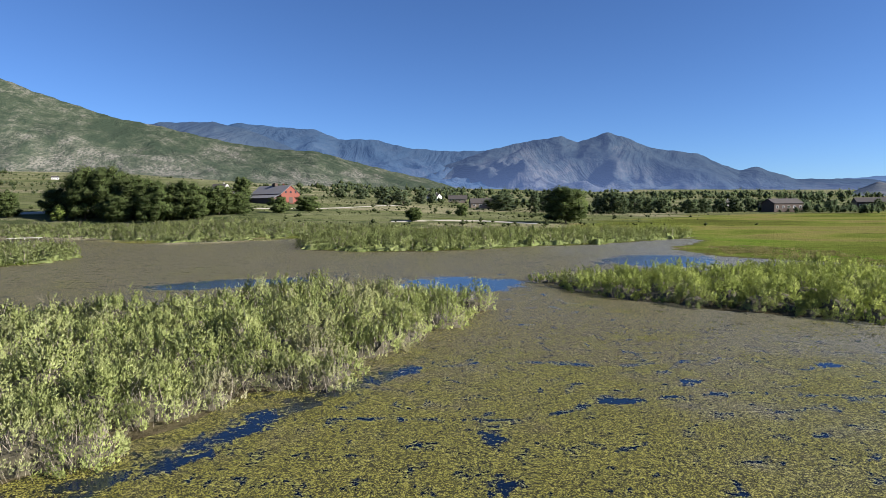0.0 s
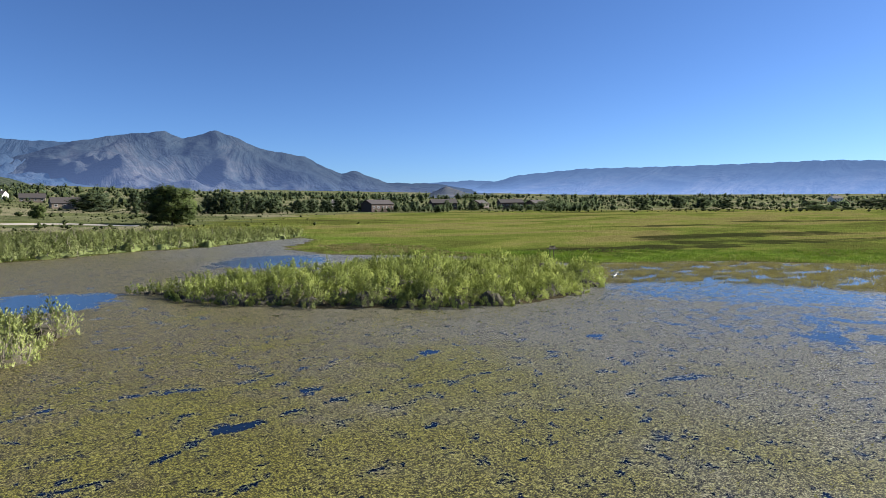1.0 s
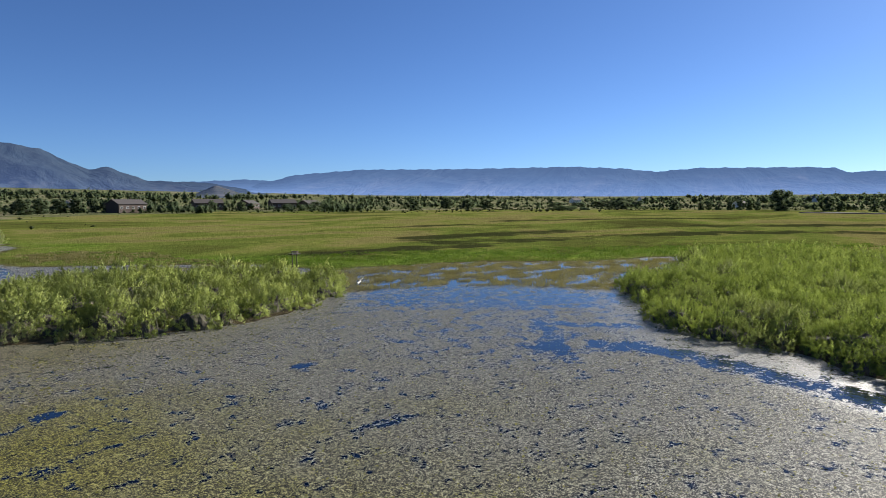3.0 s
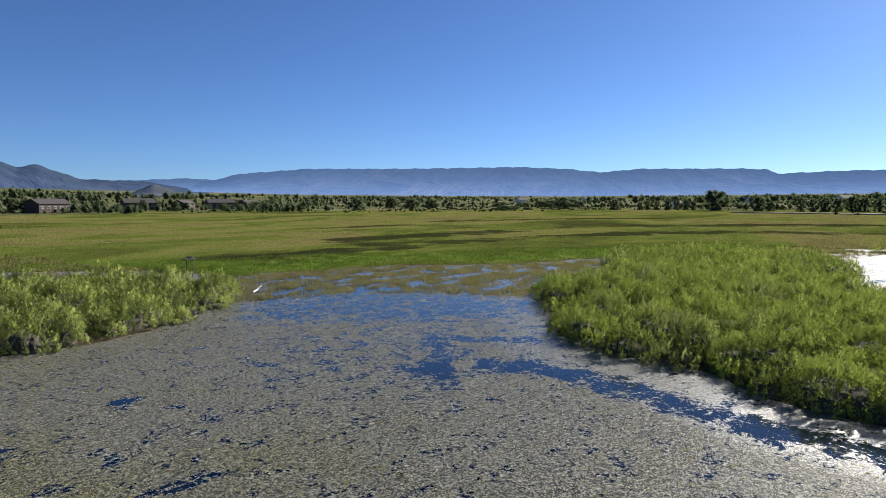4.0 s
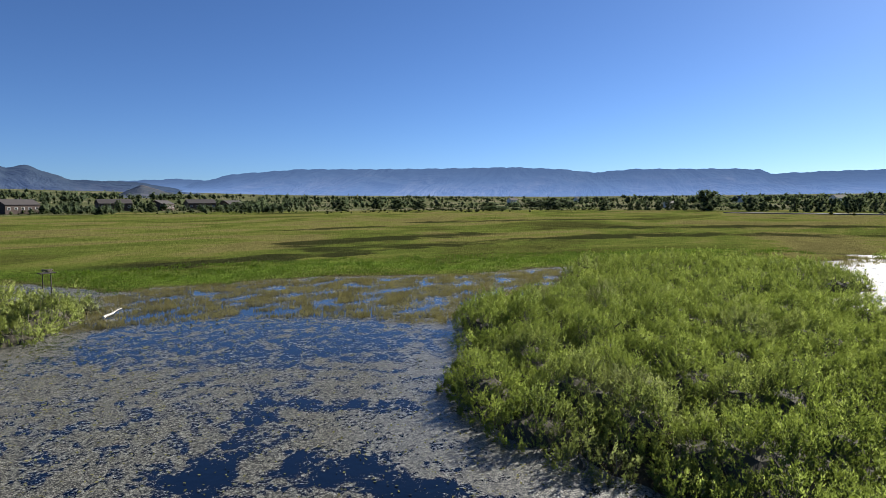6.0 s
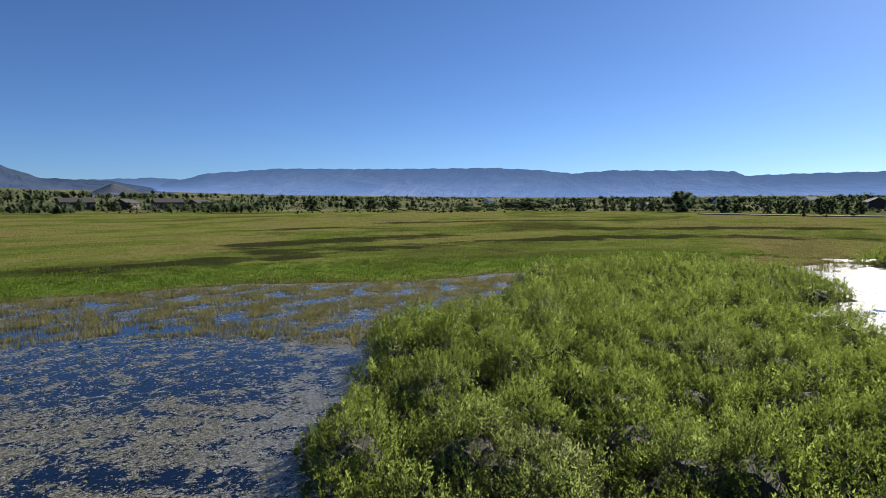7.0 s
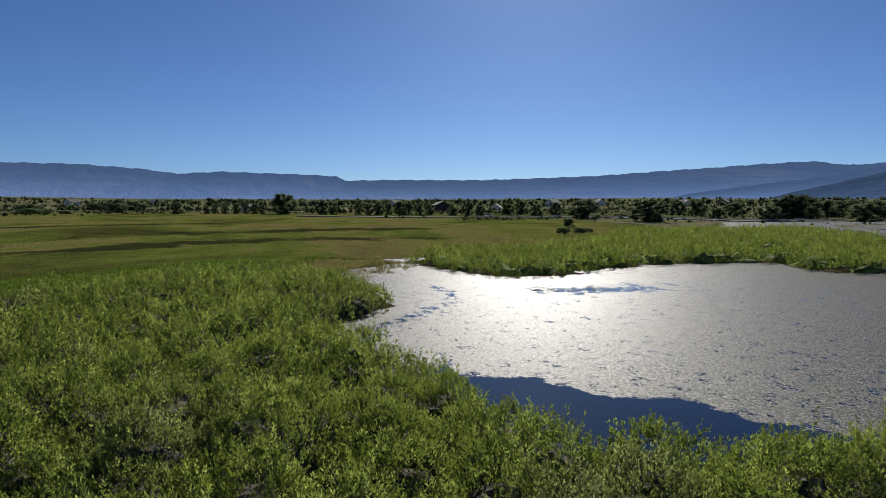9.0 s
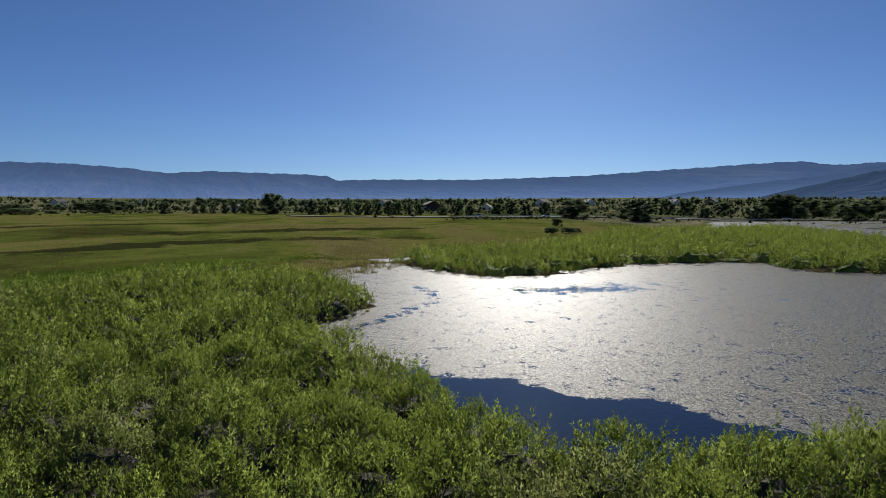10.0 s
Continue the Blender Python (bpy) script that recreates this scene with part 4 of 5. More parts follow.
def tree(name, height, width, seed, leaf=0.55, clumps=26, per=75, material=None, stem=0.12, label="", low=0.08):
    """A tapered trunk with limbs, and a crown of many small leaves in uneven clumps."""
    g = np.random.default_rng(seed)
    root = tagged(new(name), label or "dark green leafy tree", "bush" if "bush" in name else "tree")
    bm = bmesh.new()
    r = 0.024 * height
    fork = height * stem
    rod(bm, (0, 0, -0.4), (0, 0, fork), r, r * 0.75, 8)
    rod(bm, (0, 0, fork * 0.95), (0.03 * height, 0, height * 0.7), r * 0.72, r * 0.15, 7)
    ends = []
    for k in range(clumps):
        a = k * 2.4 + g.uniform(-0.5, 0.5)
        up = low + (0.88 - low) * (k + 0.5) / clumps
        bulge = math.sqrt(max(0.08, 1 - ((up - 0.40) / 0.62) ** 2))
        out = width / 2 * bulge * (g.uniform(0.5, 0.82) if k % 3 else g.uniform(0.05, 0.4))
        ends.append((math.cos(a) * out, math.sin(a) * out, height * up * g.uniform(0.94, 1.05)))
        if k % 3 == 1:
            rod(bm, (0, 0, min(fork + 0.4 * height * up, height * 0.6) * 0.9), (ends[-1][0] * 0.85, ends[-1][1] * 0.85, ends[-1][2]), r * 0.35, r * 0.08, 5)
    part("trunk", bm, BARK, root)
    ends = np.array(ends)
    who = np.repeat(np.arange(clumps), per)
    q = unit(g.normal(0, 1, (len(who), 3))) * g.uniform(0.15, 1.0, (len(who), 1)) ** 0.4
    rad = width * g.uniform(0.12, 0.20, clumps)[who][:, None]
    p = ends[who] + q * rad * np.array([1, 1, 0.8 * min(1.3, height / width)])
    p[:, 2] = np.maximum(p[:, 2], 0.02 * height)
    d = unit(q * 0.35 + g.normal(0, 0.7, (len(who), 3)))
    ll = leaf * g.uniform(0.7, 1.4, len(who))
    side = unit(np.cross(d, g.normal(0, 1, (len(who), 3)))) * (ll * 0.45)[:, None]
    verts = np.stack([p - side, p + side, p + d * ll[:, None]], 1).reshape(-1, 3)
    # added dark knots give each clump a painted shady inside
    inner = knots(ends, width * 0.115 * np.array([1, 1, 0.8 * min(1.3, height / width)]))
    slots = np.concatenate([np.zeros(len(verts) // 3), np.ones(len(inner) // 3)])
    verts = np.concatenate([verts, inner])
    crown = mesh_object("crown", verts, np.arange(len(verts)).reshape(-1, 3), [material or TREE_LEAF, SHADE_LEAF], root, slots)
    out = unit(q * 0.7 + unit(p - np.array([0, 0, height * 0.4])) * 0.7 + np.array([0, 0, 0.15]))
    set_lean(crown, np.concatenate([np.repeat(out, 3, 0), np.zeros((len(inner), 3))]))
    root["tall"], root["wide"] = height, width
    return root


def stand(ob, x, y, turn=0.0, scale=1.0, sink=0.05):
    ob.matrix_basis = pose(x, y, height_at(x, y) - sink, 0, 0, turn)
    ob.scale = (scale, scale, scale)
    return ob


def plant(proto, x, y, turn, tall, wide, label="", group=""):
    ob = copy_thing(proto, pose(x, y, height_at(x, y) - 0.05, 0, 0, turn))
    ob.scale = (wide / proto["wide"], wide / proto["wide"], tall / proto["tall"])
    return tagged(ob, label, group=group)


def bearing(az, d, origin=(25, 3)):
    return origin[0] + d * math.sin(radians(az)), origin[1] + d * math.cos(radians(az))


W0 = (1.4, -0.1)
stand(tree("willow_tree", 16, 21, 51, 0.45, 60, 210, label="broad dark green willow standing alone in the meadow", low=0.12), 40.5, 262)
# the grove beside the pond: x, y, height, width
GROVE = [(-159, 231, 11.8, 14.2), (-146, 228, 20.4, 18.7), (-126, 228, 17.2, 17.9), (-115, 225, 14.2, 14.5), (-108, 229, 15.4, 14.1), (-105, 237, 11.8, 13.3), (-99, 240, 12.6, 13.0), (-95, 247, 9.8, 13.6), (-130, 222, 10.6, 11.8), (-118, 223, 11.6, 11.6), (-104, 229, 9.7, 11.5), (-176, 227, 9.5, 10.6), (-140, 374, 16.5, 13.2)]
oak = stand(tree("grove_tree", 21, 18.4, 52, 0.45, 56, 170, label="dark green tree of a dense grove"), -137, 228)
alt = stand(tree("grove_tree", 15, 16, 53, 0.42, 52, 170, label="dark green tree of a dense grove"), -121, 232, 40)
tagged(oak, group="grove by the pond"), tagged(alt, group="grove by the pond")
for k, (x, y, tall, wide) in enumerate(GROVE):
    plant((oak, alt)[k % 2], x, y, k * 77, tall, wide)
shrub = stand(tree("round_bush", 7.6, 11, 54, 0.5, 28, 110, stem=0.06, label="rounded dark green bush in the field", low=0.12), -84, 269)
tagged(shrub, group="bushes by the barn")
for k, (x, y, tall, wide) in enumerate([(-79, 297, 7.6, 13.6), (-23, 254, 5.8, 8.4), (-4, 307, 5.9, 6.8)]):
    plant(shrub, x, y, k * 100 + 30, tall, wide)
light_bush = stand(tree("young_tree", 6.3, 6, 59, 0.4, 20, 80, WILLOW, label="small yellow-green tree before the grove", low=0.1), -152, 222)

# single trees of the valley floor: x, y, height, width
NORTH = [(-60, 426, 11.8, 13.4), (-49, 427, 11.0, 14.2), (-42, 518, 11.4, 10.5), (-35, 559, 9.2, 10.3), (22, 469, 10.3, 15.5), (-98, 551, 10.3, 12.8), (-126, 586, 8.8, 11.0), (21, 433, 11.8, 22.9), (44, 432, 15.0, 8.7), (51, 441, 14.5, 8.9), (58, 440, 14.5, 7.3), (85, 416, 12.3, 10.8), (93, 414, 15.4, 14.6), (99, 413, 13.1, 11.5), (109, 416, 14.0, 10.9), (118, 418, 11.0, 11.0), (127, 416, 10.2, 11.0), (143, 411, 9.5, 11.8), (154, 417, 9.7, 10.5), (171, 432, 9.3, 12.6), (180, 429, 10.1, 11.0), (195, 444, 9.7, 8.8), (203, 440, 8.8, 9.7)]
NORTHEAST = [(229, 450, 10.1, 5.5), (235, 447, 9.2, 5.5), (283, 443, 8.6, 6.7), (290, 414, 7.3, 7.3), (240, 423, 7.9, 9.7), (206, 432, 5.2, 15.6), (248, 417, 4.4, 8.8), (373, 424, 7.2, 15.4), (385, 414, 7.7, 15.4), (398, 482, 8.0, 22.7), (402, 338, 10.5, 14.3), (483, 365, 11.0, 12.1), (494, 349, 9.9, 15.4), (522, 344, 9.1, 14.8), (502, 258, 6.2, 20.5), (599, 240, 10.6, 15.3), (713, 277, 9.8, 41.8), (703, 300, 8.4, 41.8)]
EAST = [(499, 82, 15.0, 19.2), (496, 155, 8.6, 9.5), (502, 137, 6.9, 5.2), (513, 134, 7.9, 6.2), (505, 125, 8.2, 5.6), (507, 117, 7.8, 6.5), (509, 111, 9.0, 6.9), (510, 105, 7.8, 6.9), (506, 99, 6.8, 6.0), (529, 209, 7.6, 14.3), (451, 229, 4.2, 15.2), (464, 227, 3.9, 12.9), (478, 221, 2.6, 8.8), (479, 53, 9.9, 10.6), (474, 45, 6.2, 7.0), (461, 27, 10.5, 5.6), (461, 20, 8.3, 6.8), (461, 14, 9.0, 7.5), (467, 8, 8.4, 6.8), (462, 0, 9.8, 8.3), (462, -6, 9.0, 7.5), (461, -13, 9.0, 6.8), (466, -20, 7.6, 6.8)]
SOUTHEAST = [(450, -34, 5.5, 8.1), (449, -44, 9.5, 8.8), (448, -52, 6.6, 7.3), (475, -75, 7.9, 10.2), (473, -84, 9.5, 9.5), (442, -87, 7.3, 9.5), (429, -96, 8.6, 8.6), (367, -96, 10.3, 17.5), (271, -60, 3.3, 4.2), (223, -45, 2.0, 4.2), (227, -51, 1.8, 5.0), (231, -55, 1.4, 2.8), (334, -116, 10.9, 19.6), (431, -202, 7.1, 11.0), (390, -211, 8.8, 14.7), (456, -271, 17.0, 29.5), (457, -263, 15.1, 19.5), (365, -249, 10.3, 18.4), (559, -236, 12.3, 15.4), (552, -250, 13.3, 15.4), (539, -275, 11.3, 18.5), (508, -323, 13.3, 30.8), (511, -353, 12.8, 31.9), (482, -357, 13.3, 30.8)]
broad = stand(tree("roadside_tree", 12, 13, 56, 0.42, 34, 105, HAZED_LEAF, label="dark green tree of the valley floor", low=0.0), 60, 470)
other = stand(tree("roadside_tree", 11, 13, 61, 0.42, 32, 105, HAZED_LEAF, label="dark green tree of the valley floor", low=0.0), 74, 468)
slim = stand(tree("poplar_tree", 15, 7, 55, 0.42, 28, 85, HAZED_LEAF, label="tall slender dark poplar of the valley floor", low=0.0), 72, 452)
low_bush = stand(tree("field_bush", 4.5, 8, 58, 0.35, 26, 90, HAZED_LEAF, stem=0.06, label="low dark bush at the meadow's far edge", low=0.2), 265, 428)
for k, (x, y, tall, wide) in enumerate(NORTH + NORTHEAST + EAST + SOUTHEAST):
    proto = low_bush if tall < 5.5 else slim if tall > 1.25 * wide else (broad, other)[k % 2]
    plant(proto, x, y, k * 67 % 360, tall * 1.04, wide * 1.08, group="valley trees")

# woods of the far valley, too many to count
def woods(name, a0, a1, d0, d1, count, seed, label, tall=(5, 12), leaf=None, per=46, spread=16.0):
    """Trees or brush in uneven groups between two bearings and two distances."""
    g = np.random.default_rng(seed)
    groups = max(1, count // 9)
    az = np.radians(a0 + (a1 - a0) * g.random(groups))
    d = d0 + (d1 - d0) * g.random(groups) ** 1.3
    keep = value_noise(np.degrees(az) * 0.5, d * 0.004, seed) > -0.45
    az, d = az[keep], d[keep]
    of = np.repeat(np.arange(len(az)), 1 + g.poisson(8.5, len(az)))
    k = len(of)
    along, across = g.normal(0, spread * 2.6, k) * g.choice([0.35, 1.0], len(az))[of], g.normal(0, spread * 0.5, k)
    x = 25 + d[of] * np.sin(az[of]) + along * np.cos(az[of]) + across * np.sin(az[of])
    y = 3 + d[of] * np.cos(az[of]) - along * np.sin(az[of]) + across * np.cos(az[of])
    d = d[of]
    h = (tall[0] + (tall[1] - tall[0]) * g.random(len(az)) ** 1.6)[of] * g.uniform(0.45, 1.25, k) * np.clip(d / 900, 0.8, 1.3)
    z = ground_height(x, y)
    round_ = g.uniform(0.36, 0.85, k) if leaf is None else g.uniform(0.6, 1.1, k)
    who = np.repeat(np.arange(k), per)
    q = unit(g.normal(0, 1, (len(who), 3)))
    bumpy = 1 + 0.22 * np.sin(q[:, 0] * 5 + who * 1.7) + 0.22 * np.sin(q[:, 1] * 5 + who * 2.9 + q[:, 2] * 4)
    r = bumpy * g.uniform(0.25, 1, len(who)) ** 0.4
    taper = np.clip(1.05 - 0.15 * q[:, 2], 0.6, 1.3)
    p = np.stack([x[who], y[who], z[who] + h[who] * 0.46], -1) + q * r[:, None] * np.stack([h[who] * round_[who] * taper] * 2 + [h[who] * 0.48], -1)
    p[:, 2] = np.maximum(p[:, 2], z[who] + 0.05 * h[who])
    dd = unit(q * 0.3 + g.normal(0, 0.7, q.shape))
    ll = h[who] * (0.88 / per ** 0.5) * g.uniform(0.7, 1.4, len(who))
    side = unit(np.cross(dd, g.normal(0, 1, q.shape))) * (ll * 0.4)[:, None]
    verts = np.stack([p - side, p + side, p + dd * ll[:, None]], 1).reshape(-1, 3)
    # one dark knot per tree or bush, its colour standing for inner shade
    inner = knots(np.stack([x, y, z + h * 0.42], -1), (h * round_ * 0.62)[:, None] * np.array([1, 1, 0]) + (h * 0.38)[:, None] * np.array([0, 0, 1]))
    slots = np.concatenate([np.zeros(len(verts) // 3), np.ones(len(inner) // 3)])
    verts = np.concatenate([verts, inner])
    ob = mesh_object(name, verts, np.arange(len(verts)).reshape(-1, 3), [leaf or HAZED_LEAF, SHADE_LEAF], slots=slots)
    set_lean(ob, np.concatenate([np.repeat(unit(q + np.array([0, 0, 0.2])), 3, 0), np.zeros((len(inner), 3))]))
    return tagged(ob, label, "woods" if leaf is None else "brush", kind="stuff")


woods("far_woods", -14, 45, 540, 2300, 2200, 71, "dark trees scattered over the far valley town", per=34, spread=30)
woods("far_woods", 45, 135, 640, 2300, 4200, 72, "dark trees scattered over the far valley floor", (3, 10), per=18, spread=40)
woods("far_hedge", -40, -12, 480, 1400, 420, 73, "dark hedges and trees on the sloping fields", (2, 8), spread=26)
woods("valley_trees", 4, 44, 430, 700, 480, 78, "dark garden trees round the valley houses", (3.5, 9.5), None, 90)
woods("valley_trees", 44, 84, 560, 950, 760, 79, "dark trees beyond the meadow", (0.9, 5.0), None, 80, 24)
woods("valley_trees", 84, 134, 470, 900, 1200, 80, "dark trees beside the valley road", (1.2, 6.5), None, 70, 20)
woods("field_brush", 6, 62, 430, 680, 1500, 74, "low grey-green brush at the meadow's far edge", (0.8, 3.4), BRUSH_LEAF, 34)
woods("field_brush", -30, 8, 235, 560, 1300, 75, "low grey-green brush in the dry fields", (0.6, 2.8), BRUSH_LEAF, 34)
woods("field_brush", 62, 98, 500, 760, 1100, 76, "low dark brush beyond the meadow", (0.9, 3.0), BRUSH_LEAF, 34)
woods("roadside_brush", 96, 132, 330, 600, 900, 77, "low green brush beside the valley road", (0.9, 3.0), BRUSH_LEAF, 36)


# ---- buildings ----
def house(name, size, roof_rise, wall, roof, label, windows=4, eave=0.5):
    """A gabled house with windows, a door and a chimney."""
    w, d, h = size
    root = tagged(new(name), label, "house" if name != "barn" else "barn")
    bm = bmesh.new()
    box(bm, (w, d, h), (0, 0, h / 2 - 0.3))
    for s in (-1, 1):
        a = [bm.verts.new(v) for v in ((s * w / 2, -d / 2, h - 0.3), (s * w / 2, d / 2, h - 0.3), (s * w / 2, 0, h + roof_rise - 0.3))]
        b = [bm.verts.new((v.co.x - s * 0.25, v.co.y, v.co.z)) for v in a]
        bm.faces.new(a), bm.faces.new(b[::-1])
        for i in range(3):
            bm.faces.new((a[i], b[i], b[(i + 1) % 3], a[(i + 1) % 3]))
    part("wall", bm, wall, root)
    for s in (-1, 1):
        bm = bmesh.new()
        run = d / 2 + eave
        slope = math.atan2(roof_rise, d / 2)
        vs = bmesh.ops.create_cube(bm, size=1, matrix=Matrix.Diagonal((w + 2 * eave, run / math.cos(slope), 0.18, 1)))["verts"]
        bmesh.ops.transform(bm, matrix=Matrix.Translation((0, s * run / 2, h - 0.2 + roof_rise - math.tan(slope) * run / 2)) @ Matrix.Rotation(-s * slope, 4, "X"), verts=vs)
        part("roof", bm, roof, root)
    for s in (-1, 1):
        for k in range(windows):
            at = -w / 2 + w * (k + 0.5) / windows
            bm = bmesh.new()
            box(bm, (min(1.6, w / windows * 0.5), 0.12, 1.3), (at, s * (d / 2 + 0.02), h * 0.55))
            glazing = part("window", bm, GLASS, root)
            wide = min(1.6, w / windows * 0.5)
            bm = bmesh.new()
            for q in (-1, 1):
                box(bm, (0.12, 0.16, 1.3), (at + q * (wide / 2 + 0.06), s * (d / 2 + 0.03), h * 0.55))
                box(bm, (wide + 0.24, 0.16, 0.12), (at, s * (d / 2 + 0.03), h * 0.55 + q * 0.71))
            part("window_frame", bm, WHITE_WALL, glazing, "pale window frame")
    bm = bmesh.new()
    box(bm, (0.8, 0.8, 1.8), (w * 0.2, d * 0.12, h + roof_rise + 0.1))
    part("chimney", bm, wall, root)
    return root


def barn():
    root = house("barn", (27, 15, 6.0), 5.0, RED_PAINT, GREY_ROOF, "red timber barn with a grey metal roof", 0)
    bm = bmesh.new()
    box(bm, (24, 5, 3.4), (0, -9.9, 1.6))
    part("lean_to_wall", bm, DARK_WALL, root)
    bm = bmesh.new()
    vs = bmesh.ops.create_cube(bm, size=1, matrix=Matrix.Diagonal((26, 6.2, 0.2, 1)))["verts"]
    bmesh.ops.transform(bm, matrix=Matrix.Translation((0, -10.2, 4.1)) @ Matrix.Rotation(radians(20), 4, "X"), verts=vs)
    part("lean_to_roof", bm, GREY_ROOF, root)
    bm = bmesh.new()
    box(bm, (3.2, 0.2, 3.4), (13.5, 0, 1.8), math.pi / 2)
    part("barn_door", bm, DARK_WALL, root, "dark barn door")
    for k in range(3):
        bm = bmesh.new()
        box(bm, (1.3, 0.14, 1.3), (13.52, -4 + 4 * k, 6.6), math.pi / 2)
        part("window", bm, GLASS, root)
    bm = bmesh.new()
    box(bm, (2.4, 2.4, 2.0), (0, 0, 11.3))
    part("cupola", bm, DARK_WALL, root)
    return root


stand(barn(), *bearing(-17.9, 400, W0), -30)
first = stand(house("house", (19, 11, 4.2), 3.6, TAN_WALL, DARK_ROOF, "tan gabled house among valley trees"), *bearing(0.9, 480, W0), 8)
dark = stand(house("house", (22, 12, 6.0), 3.0, DARK_WALL, DARK_ROOF, "dark brown timber house among valley trees", 5), *bearing(26, 470, W0), 15)
white = stand(house("house", (14, 10, 4.5), 3.2, WHITE_WALL, DARK_ROOF, "white gabled house in the valley", 3), *bearing(-22.5, 620, W0), -10)
for proto, az, d, s in ((dark, 30, 520, 1), (dark, 33.5, 540, 0.9), (dark, 36.5, 560, 1), (dark, 39, 580, 0.9), (first, 23, 520, 0.9), (first, -3.5, 640, 1), (white, -5.5, 700, 1), (white, 20, 620, 0.9), (first, -23.8, 560, 0.8), (white, 77.5, 620, 0.8), (white, 99, 700, 1), (first, 112, 640, 1), (white, 121, 600, 1), (white, 104, 900, 1.4), (white, 90, 950, 1.3), (white, 64, 1100, 1.2), (white, 70, 1200, 1.3), (white, 83, 1000, 1.2), (white, 108, 1000, 1.3), (white, 115, 900, 1.2), (first, 118, 1000, 1.3), (dark, 94, 600, 1), (first, -33, 900, 0.7), (white, -36, 980, 0.6)):
    ob = copy_thing(proto, pose(*bearing(az, d), 0, 0, 0, az * 13 % 90))
    stand(ob, *bearing(az, d), az * 13 % 90 - 45, s)


# ---- small things in the marsh ----
def nest_platform(x, y):
    root = tagged(new("nest_platform"), "dark wooden nesting platform on twin posts", "platform")
    root.location = (x, y, height_at(x, y) - 0.1)
    for s in (-0.35, 0.35):
        bm = bmesh.new()
        rod(bm, (s, 0, -0.3), (s, 0, 3.05), 0.055, 0.045, 8)
        part("post", bm, POST_WOOD, root)
    bm = bmesh.new()
    box(bm, (1.3, 0.7, 0.09), (0, 0, 3.10))
    part("deck", bm, POST_WOOD, root)
    bm = bmesh.new()
    for k in range(40):
        a = random.uniform(0, 6.28)
        c = Vector((0.32 * math.cos(a) + 0.1, 0.26 * math.sin(a), 3.20 + random.uniform(0, 0.22)))
        t = Vector((-math.sin(a), math.cos(a), random.uniform(-0.3, 0.3))) * 0.3
        rod(bm, c - t, c + t, 0.015, 0.01, 4)
    part("nest", bm, TWIG, root, "heap of dry twigs")
    return root


def driftwood(x, y, turn, length):
    bm = bmesh.new()
    pts = [Vector((length * (k / 6 - 0.5), 0.08 * math.sin(k * 1.7), 0.18 + 0.04 * k)) for k in range(7)]
    for k, (a, b) in enumerate(zip(pts, pts[1:])):
        rod(bm, a, b + (b - a) * 0.06, 0.11 - 0.012 * k, 0.10 - 0.012 * k, 7)
    rod(bm, pts[3], pts[3] + Vector((0.4, 0.35, 0.3)), 0.05, 0.02, 5)
    rod(bm, pts[4], pts[4] + Vector((0.3, -0.3, 0.35)), 0.04, 0.015, 5)
    ob = part("driftwood", bm, DRIFTWOOD)
    ob.matrix_basis = pose(x, y, max(height_at(x, y), -0.05), 0, 0, turn)
    return tagged(ob, "bleached fallen branch at the water's edge", "driftwood")


nest_platform(59.0, 65.5)
driftwood(58.0, 53.3, 35, 2.8)


# ---- roads, rail and cars beyond the meadow ----
def ribbon(name, points, width, material, label, category, lift=0.12):
    """A strip that follows the ground."""
    pts = [Vector(p) for p in points]
    line = []
    for a, b in zip(pts, pts[1:]):
        steps = max(2, int((b - a).length / 6))
        line += [a.lerp(b, k / steps) for k in range(steps)]
    line.append(pts[-1])
    verts, faces = [], []
    for k, p in enumerate(line):
        d = (line[min(k + 1, len(line) - 1)] - line[max(k - 1, 0)]).normalized()
        side = Vector((-d.y, d.x)) * width / 2
        for s in (-1, -0.9, 0, 0.9, 1):
            x, y = p.x + side.x * s, p.y + side.y * s
            verts.append((x, y, height_at(x, y) + (lift if abs(s) < 1 else -0.15)))
    for k in range(len(line) - 1):
        for j in range(4):
            i = k * 5 + j
            faces.append((i, i + 5, i + 6, i + 1)[::-1])
    return tagged(mesh_object(name, verts, faces, [material], smooth=False), label, category, kind="structure")


ROAD = [(430, 60), (404, 10), (388, -40), (379, -100), (380, -170), (386, -250), (394, -340)]
ribbon("road", ROAD, 7.5, ASPHALT, "grey asphalt road beyond the scrub", "road", 0.5)
ribbon("dirt_road", [(-260, 215), (-200, 224), (-158, 242), (-118, 285), (-83, 331), (-66, 375), (-50, 425)], 5, GRAVEL, "pale gravel track past the grove", "track")
ribbon("dry_bank", [(-32, 251), (-14, 259), (6, 263), (28, 254)], 4.5, GRAVEL, "pale dry mud bank in the meadow", "bank")
pond_strip = ribbon("far_pond", [(246, -141), (262, -158), (276, -196), (284, -240)], 22, WATER, "shallow pale pond beyond the scrub", "pond", 0.25)
set_attr(pond_strip, "cover", np.full(len(pond_strip.data.vertices), 0.95))
set_attr(pond_strip, "brown", np.full(len(pond_strip.data.vertices), 1.0))


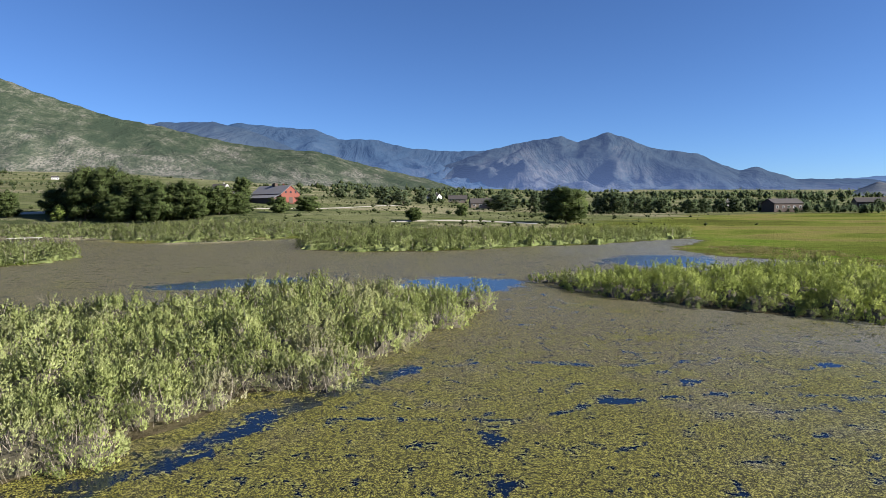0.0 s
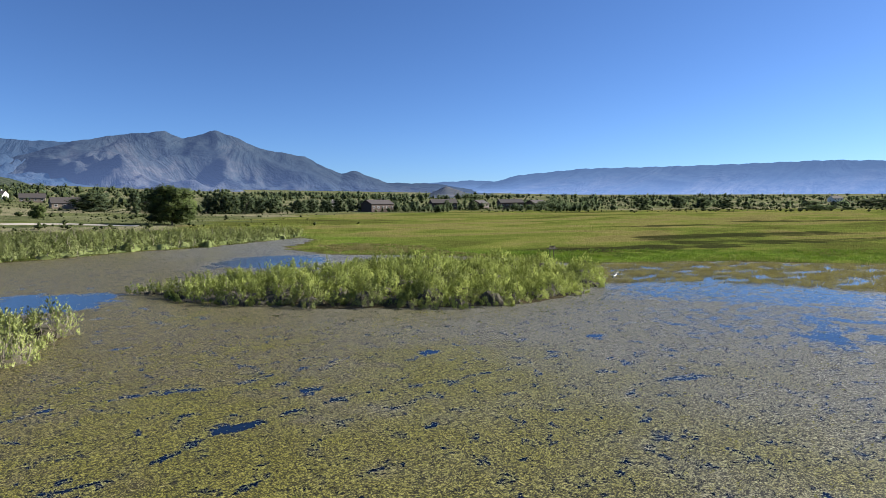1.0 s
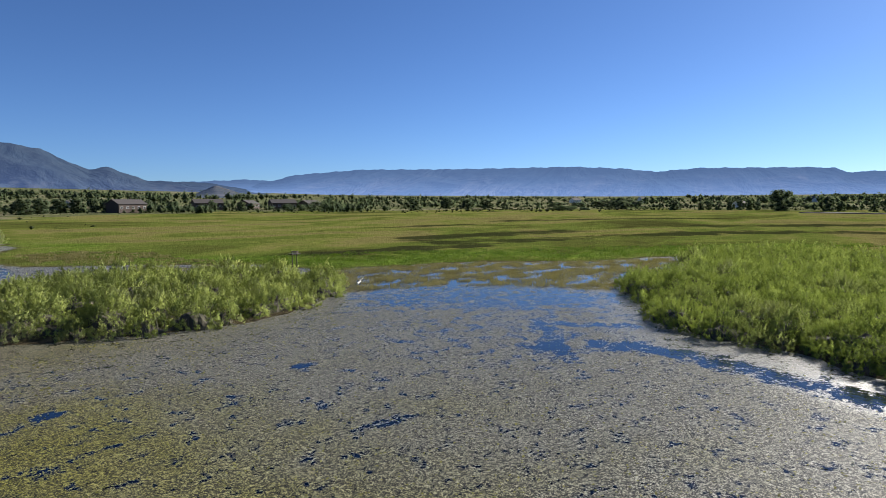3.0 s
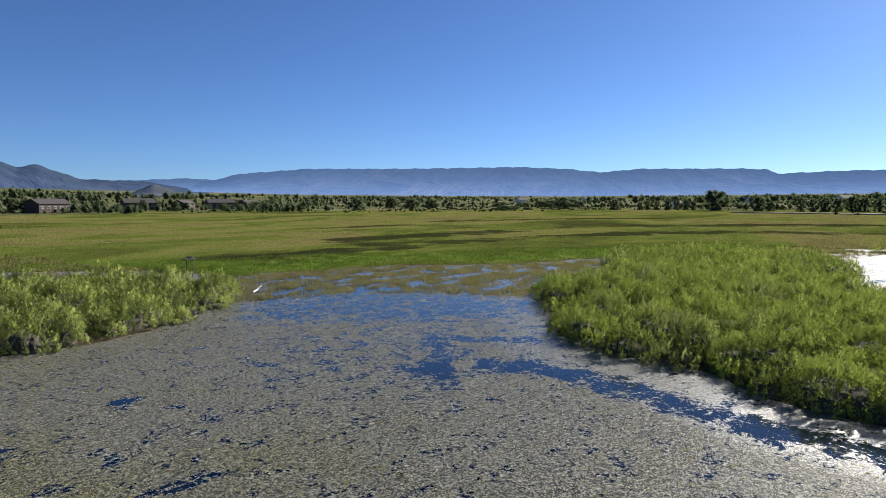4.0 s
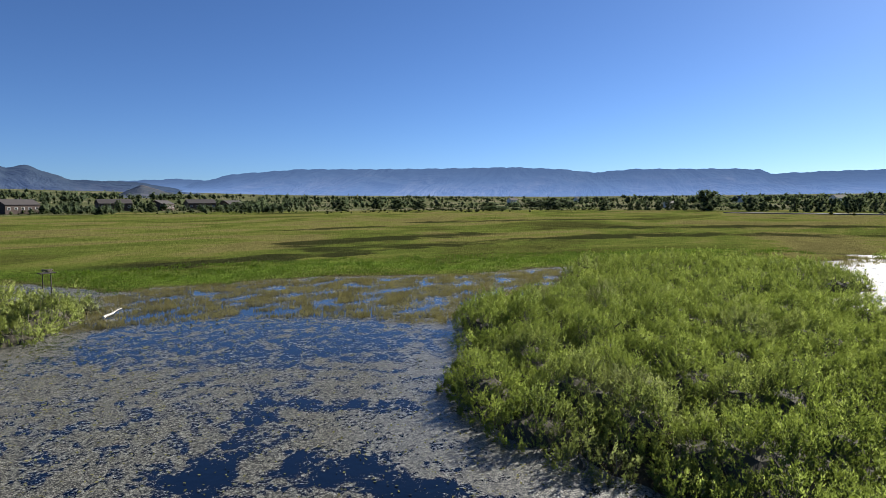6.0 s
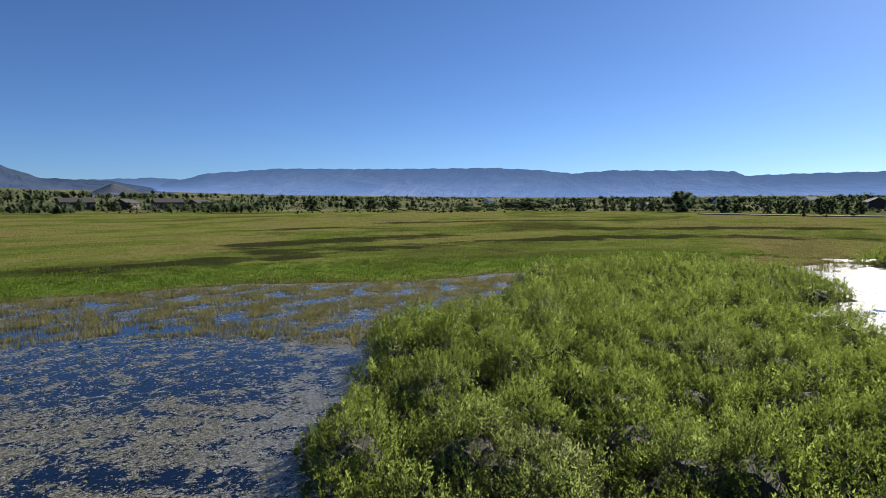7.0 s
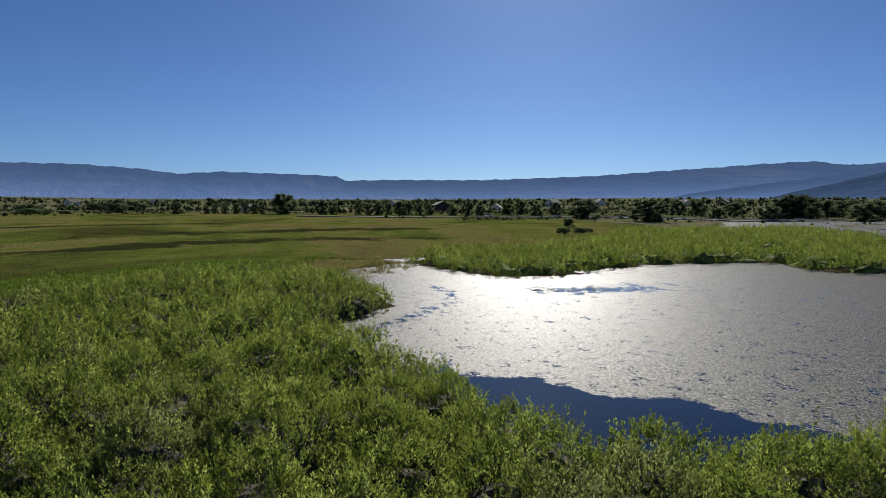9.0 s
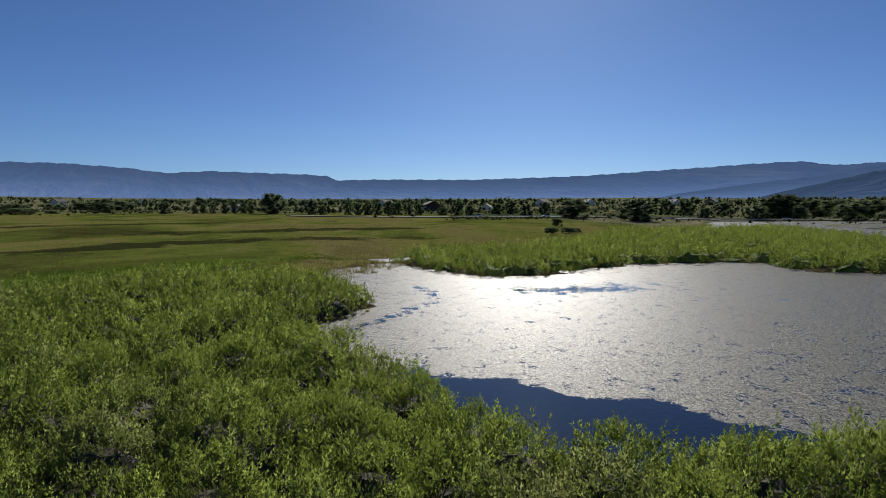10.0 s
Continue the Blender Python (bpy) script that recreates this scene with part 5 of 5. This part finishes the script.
def guard_rail(points):
    root = tagged(new("guard_rail"), "grey steel guard rail beside the road", "guard rail")
    for a, b in zip(points, points[1:]):
        a, b = Vector(a), Vector(b)
        steps = int((b - a).length / 8)
        for k in range(steps):
            p, q = a.lerp(b, k / steps), a.lerp(b, (k + 1) / steps)
            zp, zq = height_at(p.x, p.y) + 0.5, height_at(q.x, q.y) + 0.5
            bm = bmesh.new()
            rod(bm, (p.x, p.y, zp - 0.6), (p.x, p.y, zp + 0.75), 0.09, 0.09, 6)
            part("post", bm, STEEL, root)
            bm = bmesh.new()
            rod(bm, (p.x, p.y, zp + 0.6), (q.x, q.y, zq + 0.6), 0.17, 0.17, 6)
            part("rail", bm, STEEL, root)
    return root


guard_rail([(x - 5, y) for x, y in ROAD[2:6]])


def car():
    root = tagged(new("car"), "white car on the valley road", "car")
    bm = bmesh.new()
    vs = box(bm, (4.4, 1.75, 0.7), (0, 0, 0.65))
    bmesh.ops.bevel(bm, geom=bm.edges[:], offset=0.12, segments=2, affect="EDGES")
    part("body", bm, CAR_WHITE, root)
    bm = bmesh.new()
    vs = box(bm, (2.5, 1.55, 0.6), (-0.2, 0, 1.28))
    for v in vs:
        if v.co.z > 1.3:
            v.co.x = -0.2 + (v.co.x + 0.2) * 0.68
            v.co.y *= 0.85
    part("cabin", bm, GLASS, root, "dark glazed cabin")
    for sx in (-1.35, 1.35):
        for sy in (-0.8, 0.8):
            bm = bmesh.new()
            rod(bm, (sx, sy - 0.08, 0.33), (sx, sy + 0.08, 0.33), 0.205, 0.205, 12)
            wheel = part("wheel", bm, STEEL, root, "grey steel wheel")
            bm = bmesh.new()
            bmesh.ops.create_cone(bm, segments=14, radius1=0.33, radius2=0.33, depth=0.22)
            hole = bmesh.ops.create_cone(bm, segments=14, radius1=0.21, radius2=0.21, depth=0.22)["verts"]
            bmesh.ops.bridge_loops(bm, edges=[e for e in bm.edges if abs(e.verts[0].co.z - 0.11) < 0.01 and abs(e.verts[1].co.z - 0.11) < 0.01])
            bmesh.ops.bridge_loops(bm, edges=[e for e in bm.edges if abs(e.verts[0].co.z + 0.11) < 0.01 and abs(e.verts[1].co.z + 0.11) < 0.01])
            bmesh.ops.transform(bm, matrix=Matrix.Translation((sx, sy, 0.33)) @ Matrix.Rotation(radians(90), 4, "X"), verts=bm.verts)
            part("tyre", bm, RUBBER, wheel)
    return root


first_car = car()
for k, (x, y, turn) in enumerate([(386.5, -48, 99), (381.5, -85, 97), (378, -140, 90), (384, -225, 86)]):
    m = pose(x, y, height_at(x, y) + 0.5, 0, 0, turn)
    if k == 0:
        first_car.matrix_basis = m
    else:
        copy_thing(first_car, m)

# a weathered plank landing on the far shore
bm = bmesh.new()
for k in range(8):
    box(bm, (1.0, 2.2, 0.08), (-3.9 + 1.1 * k, 0, 0.35))
for s in (-0.9, 0.9):
    for k in range(3):
        rod(bm, (-3.6 + 3.6 * k, s, -0.6), (-3.6 + 3.6 * k, s, 0.35), 0.08, 0.08, 6)
landing = part("plank_landing", bm, DRIFTWOOD)
landing.matrix_basis = pose(-134, 180, 0.35, 0, 0, 25)
tagged(landing, "weathered grey plank landing among the reeds", "landing")
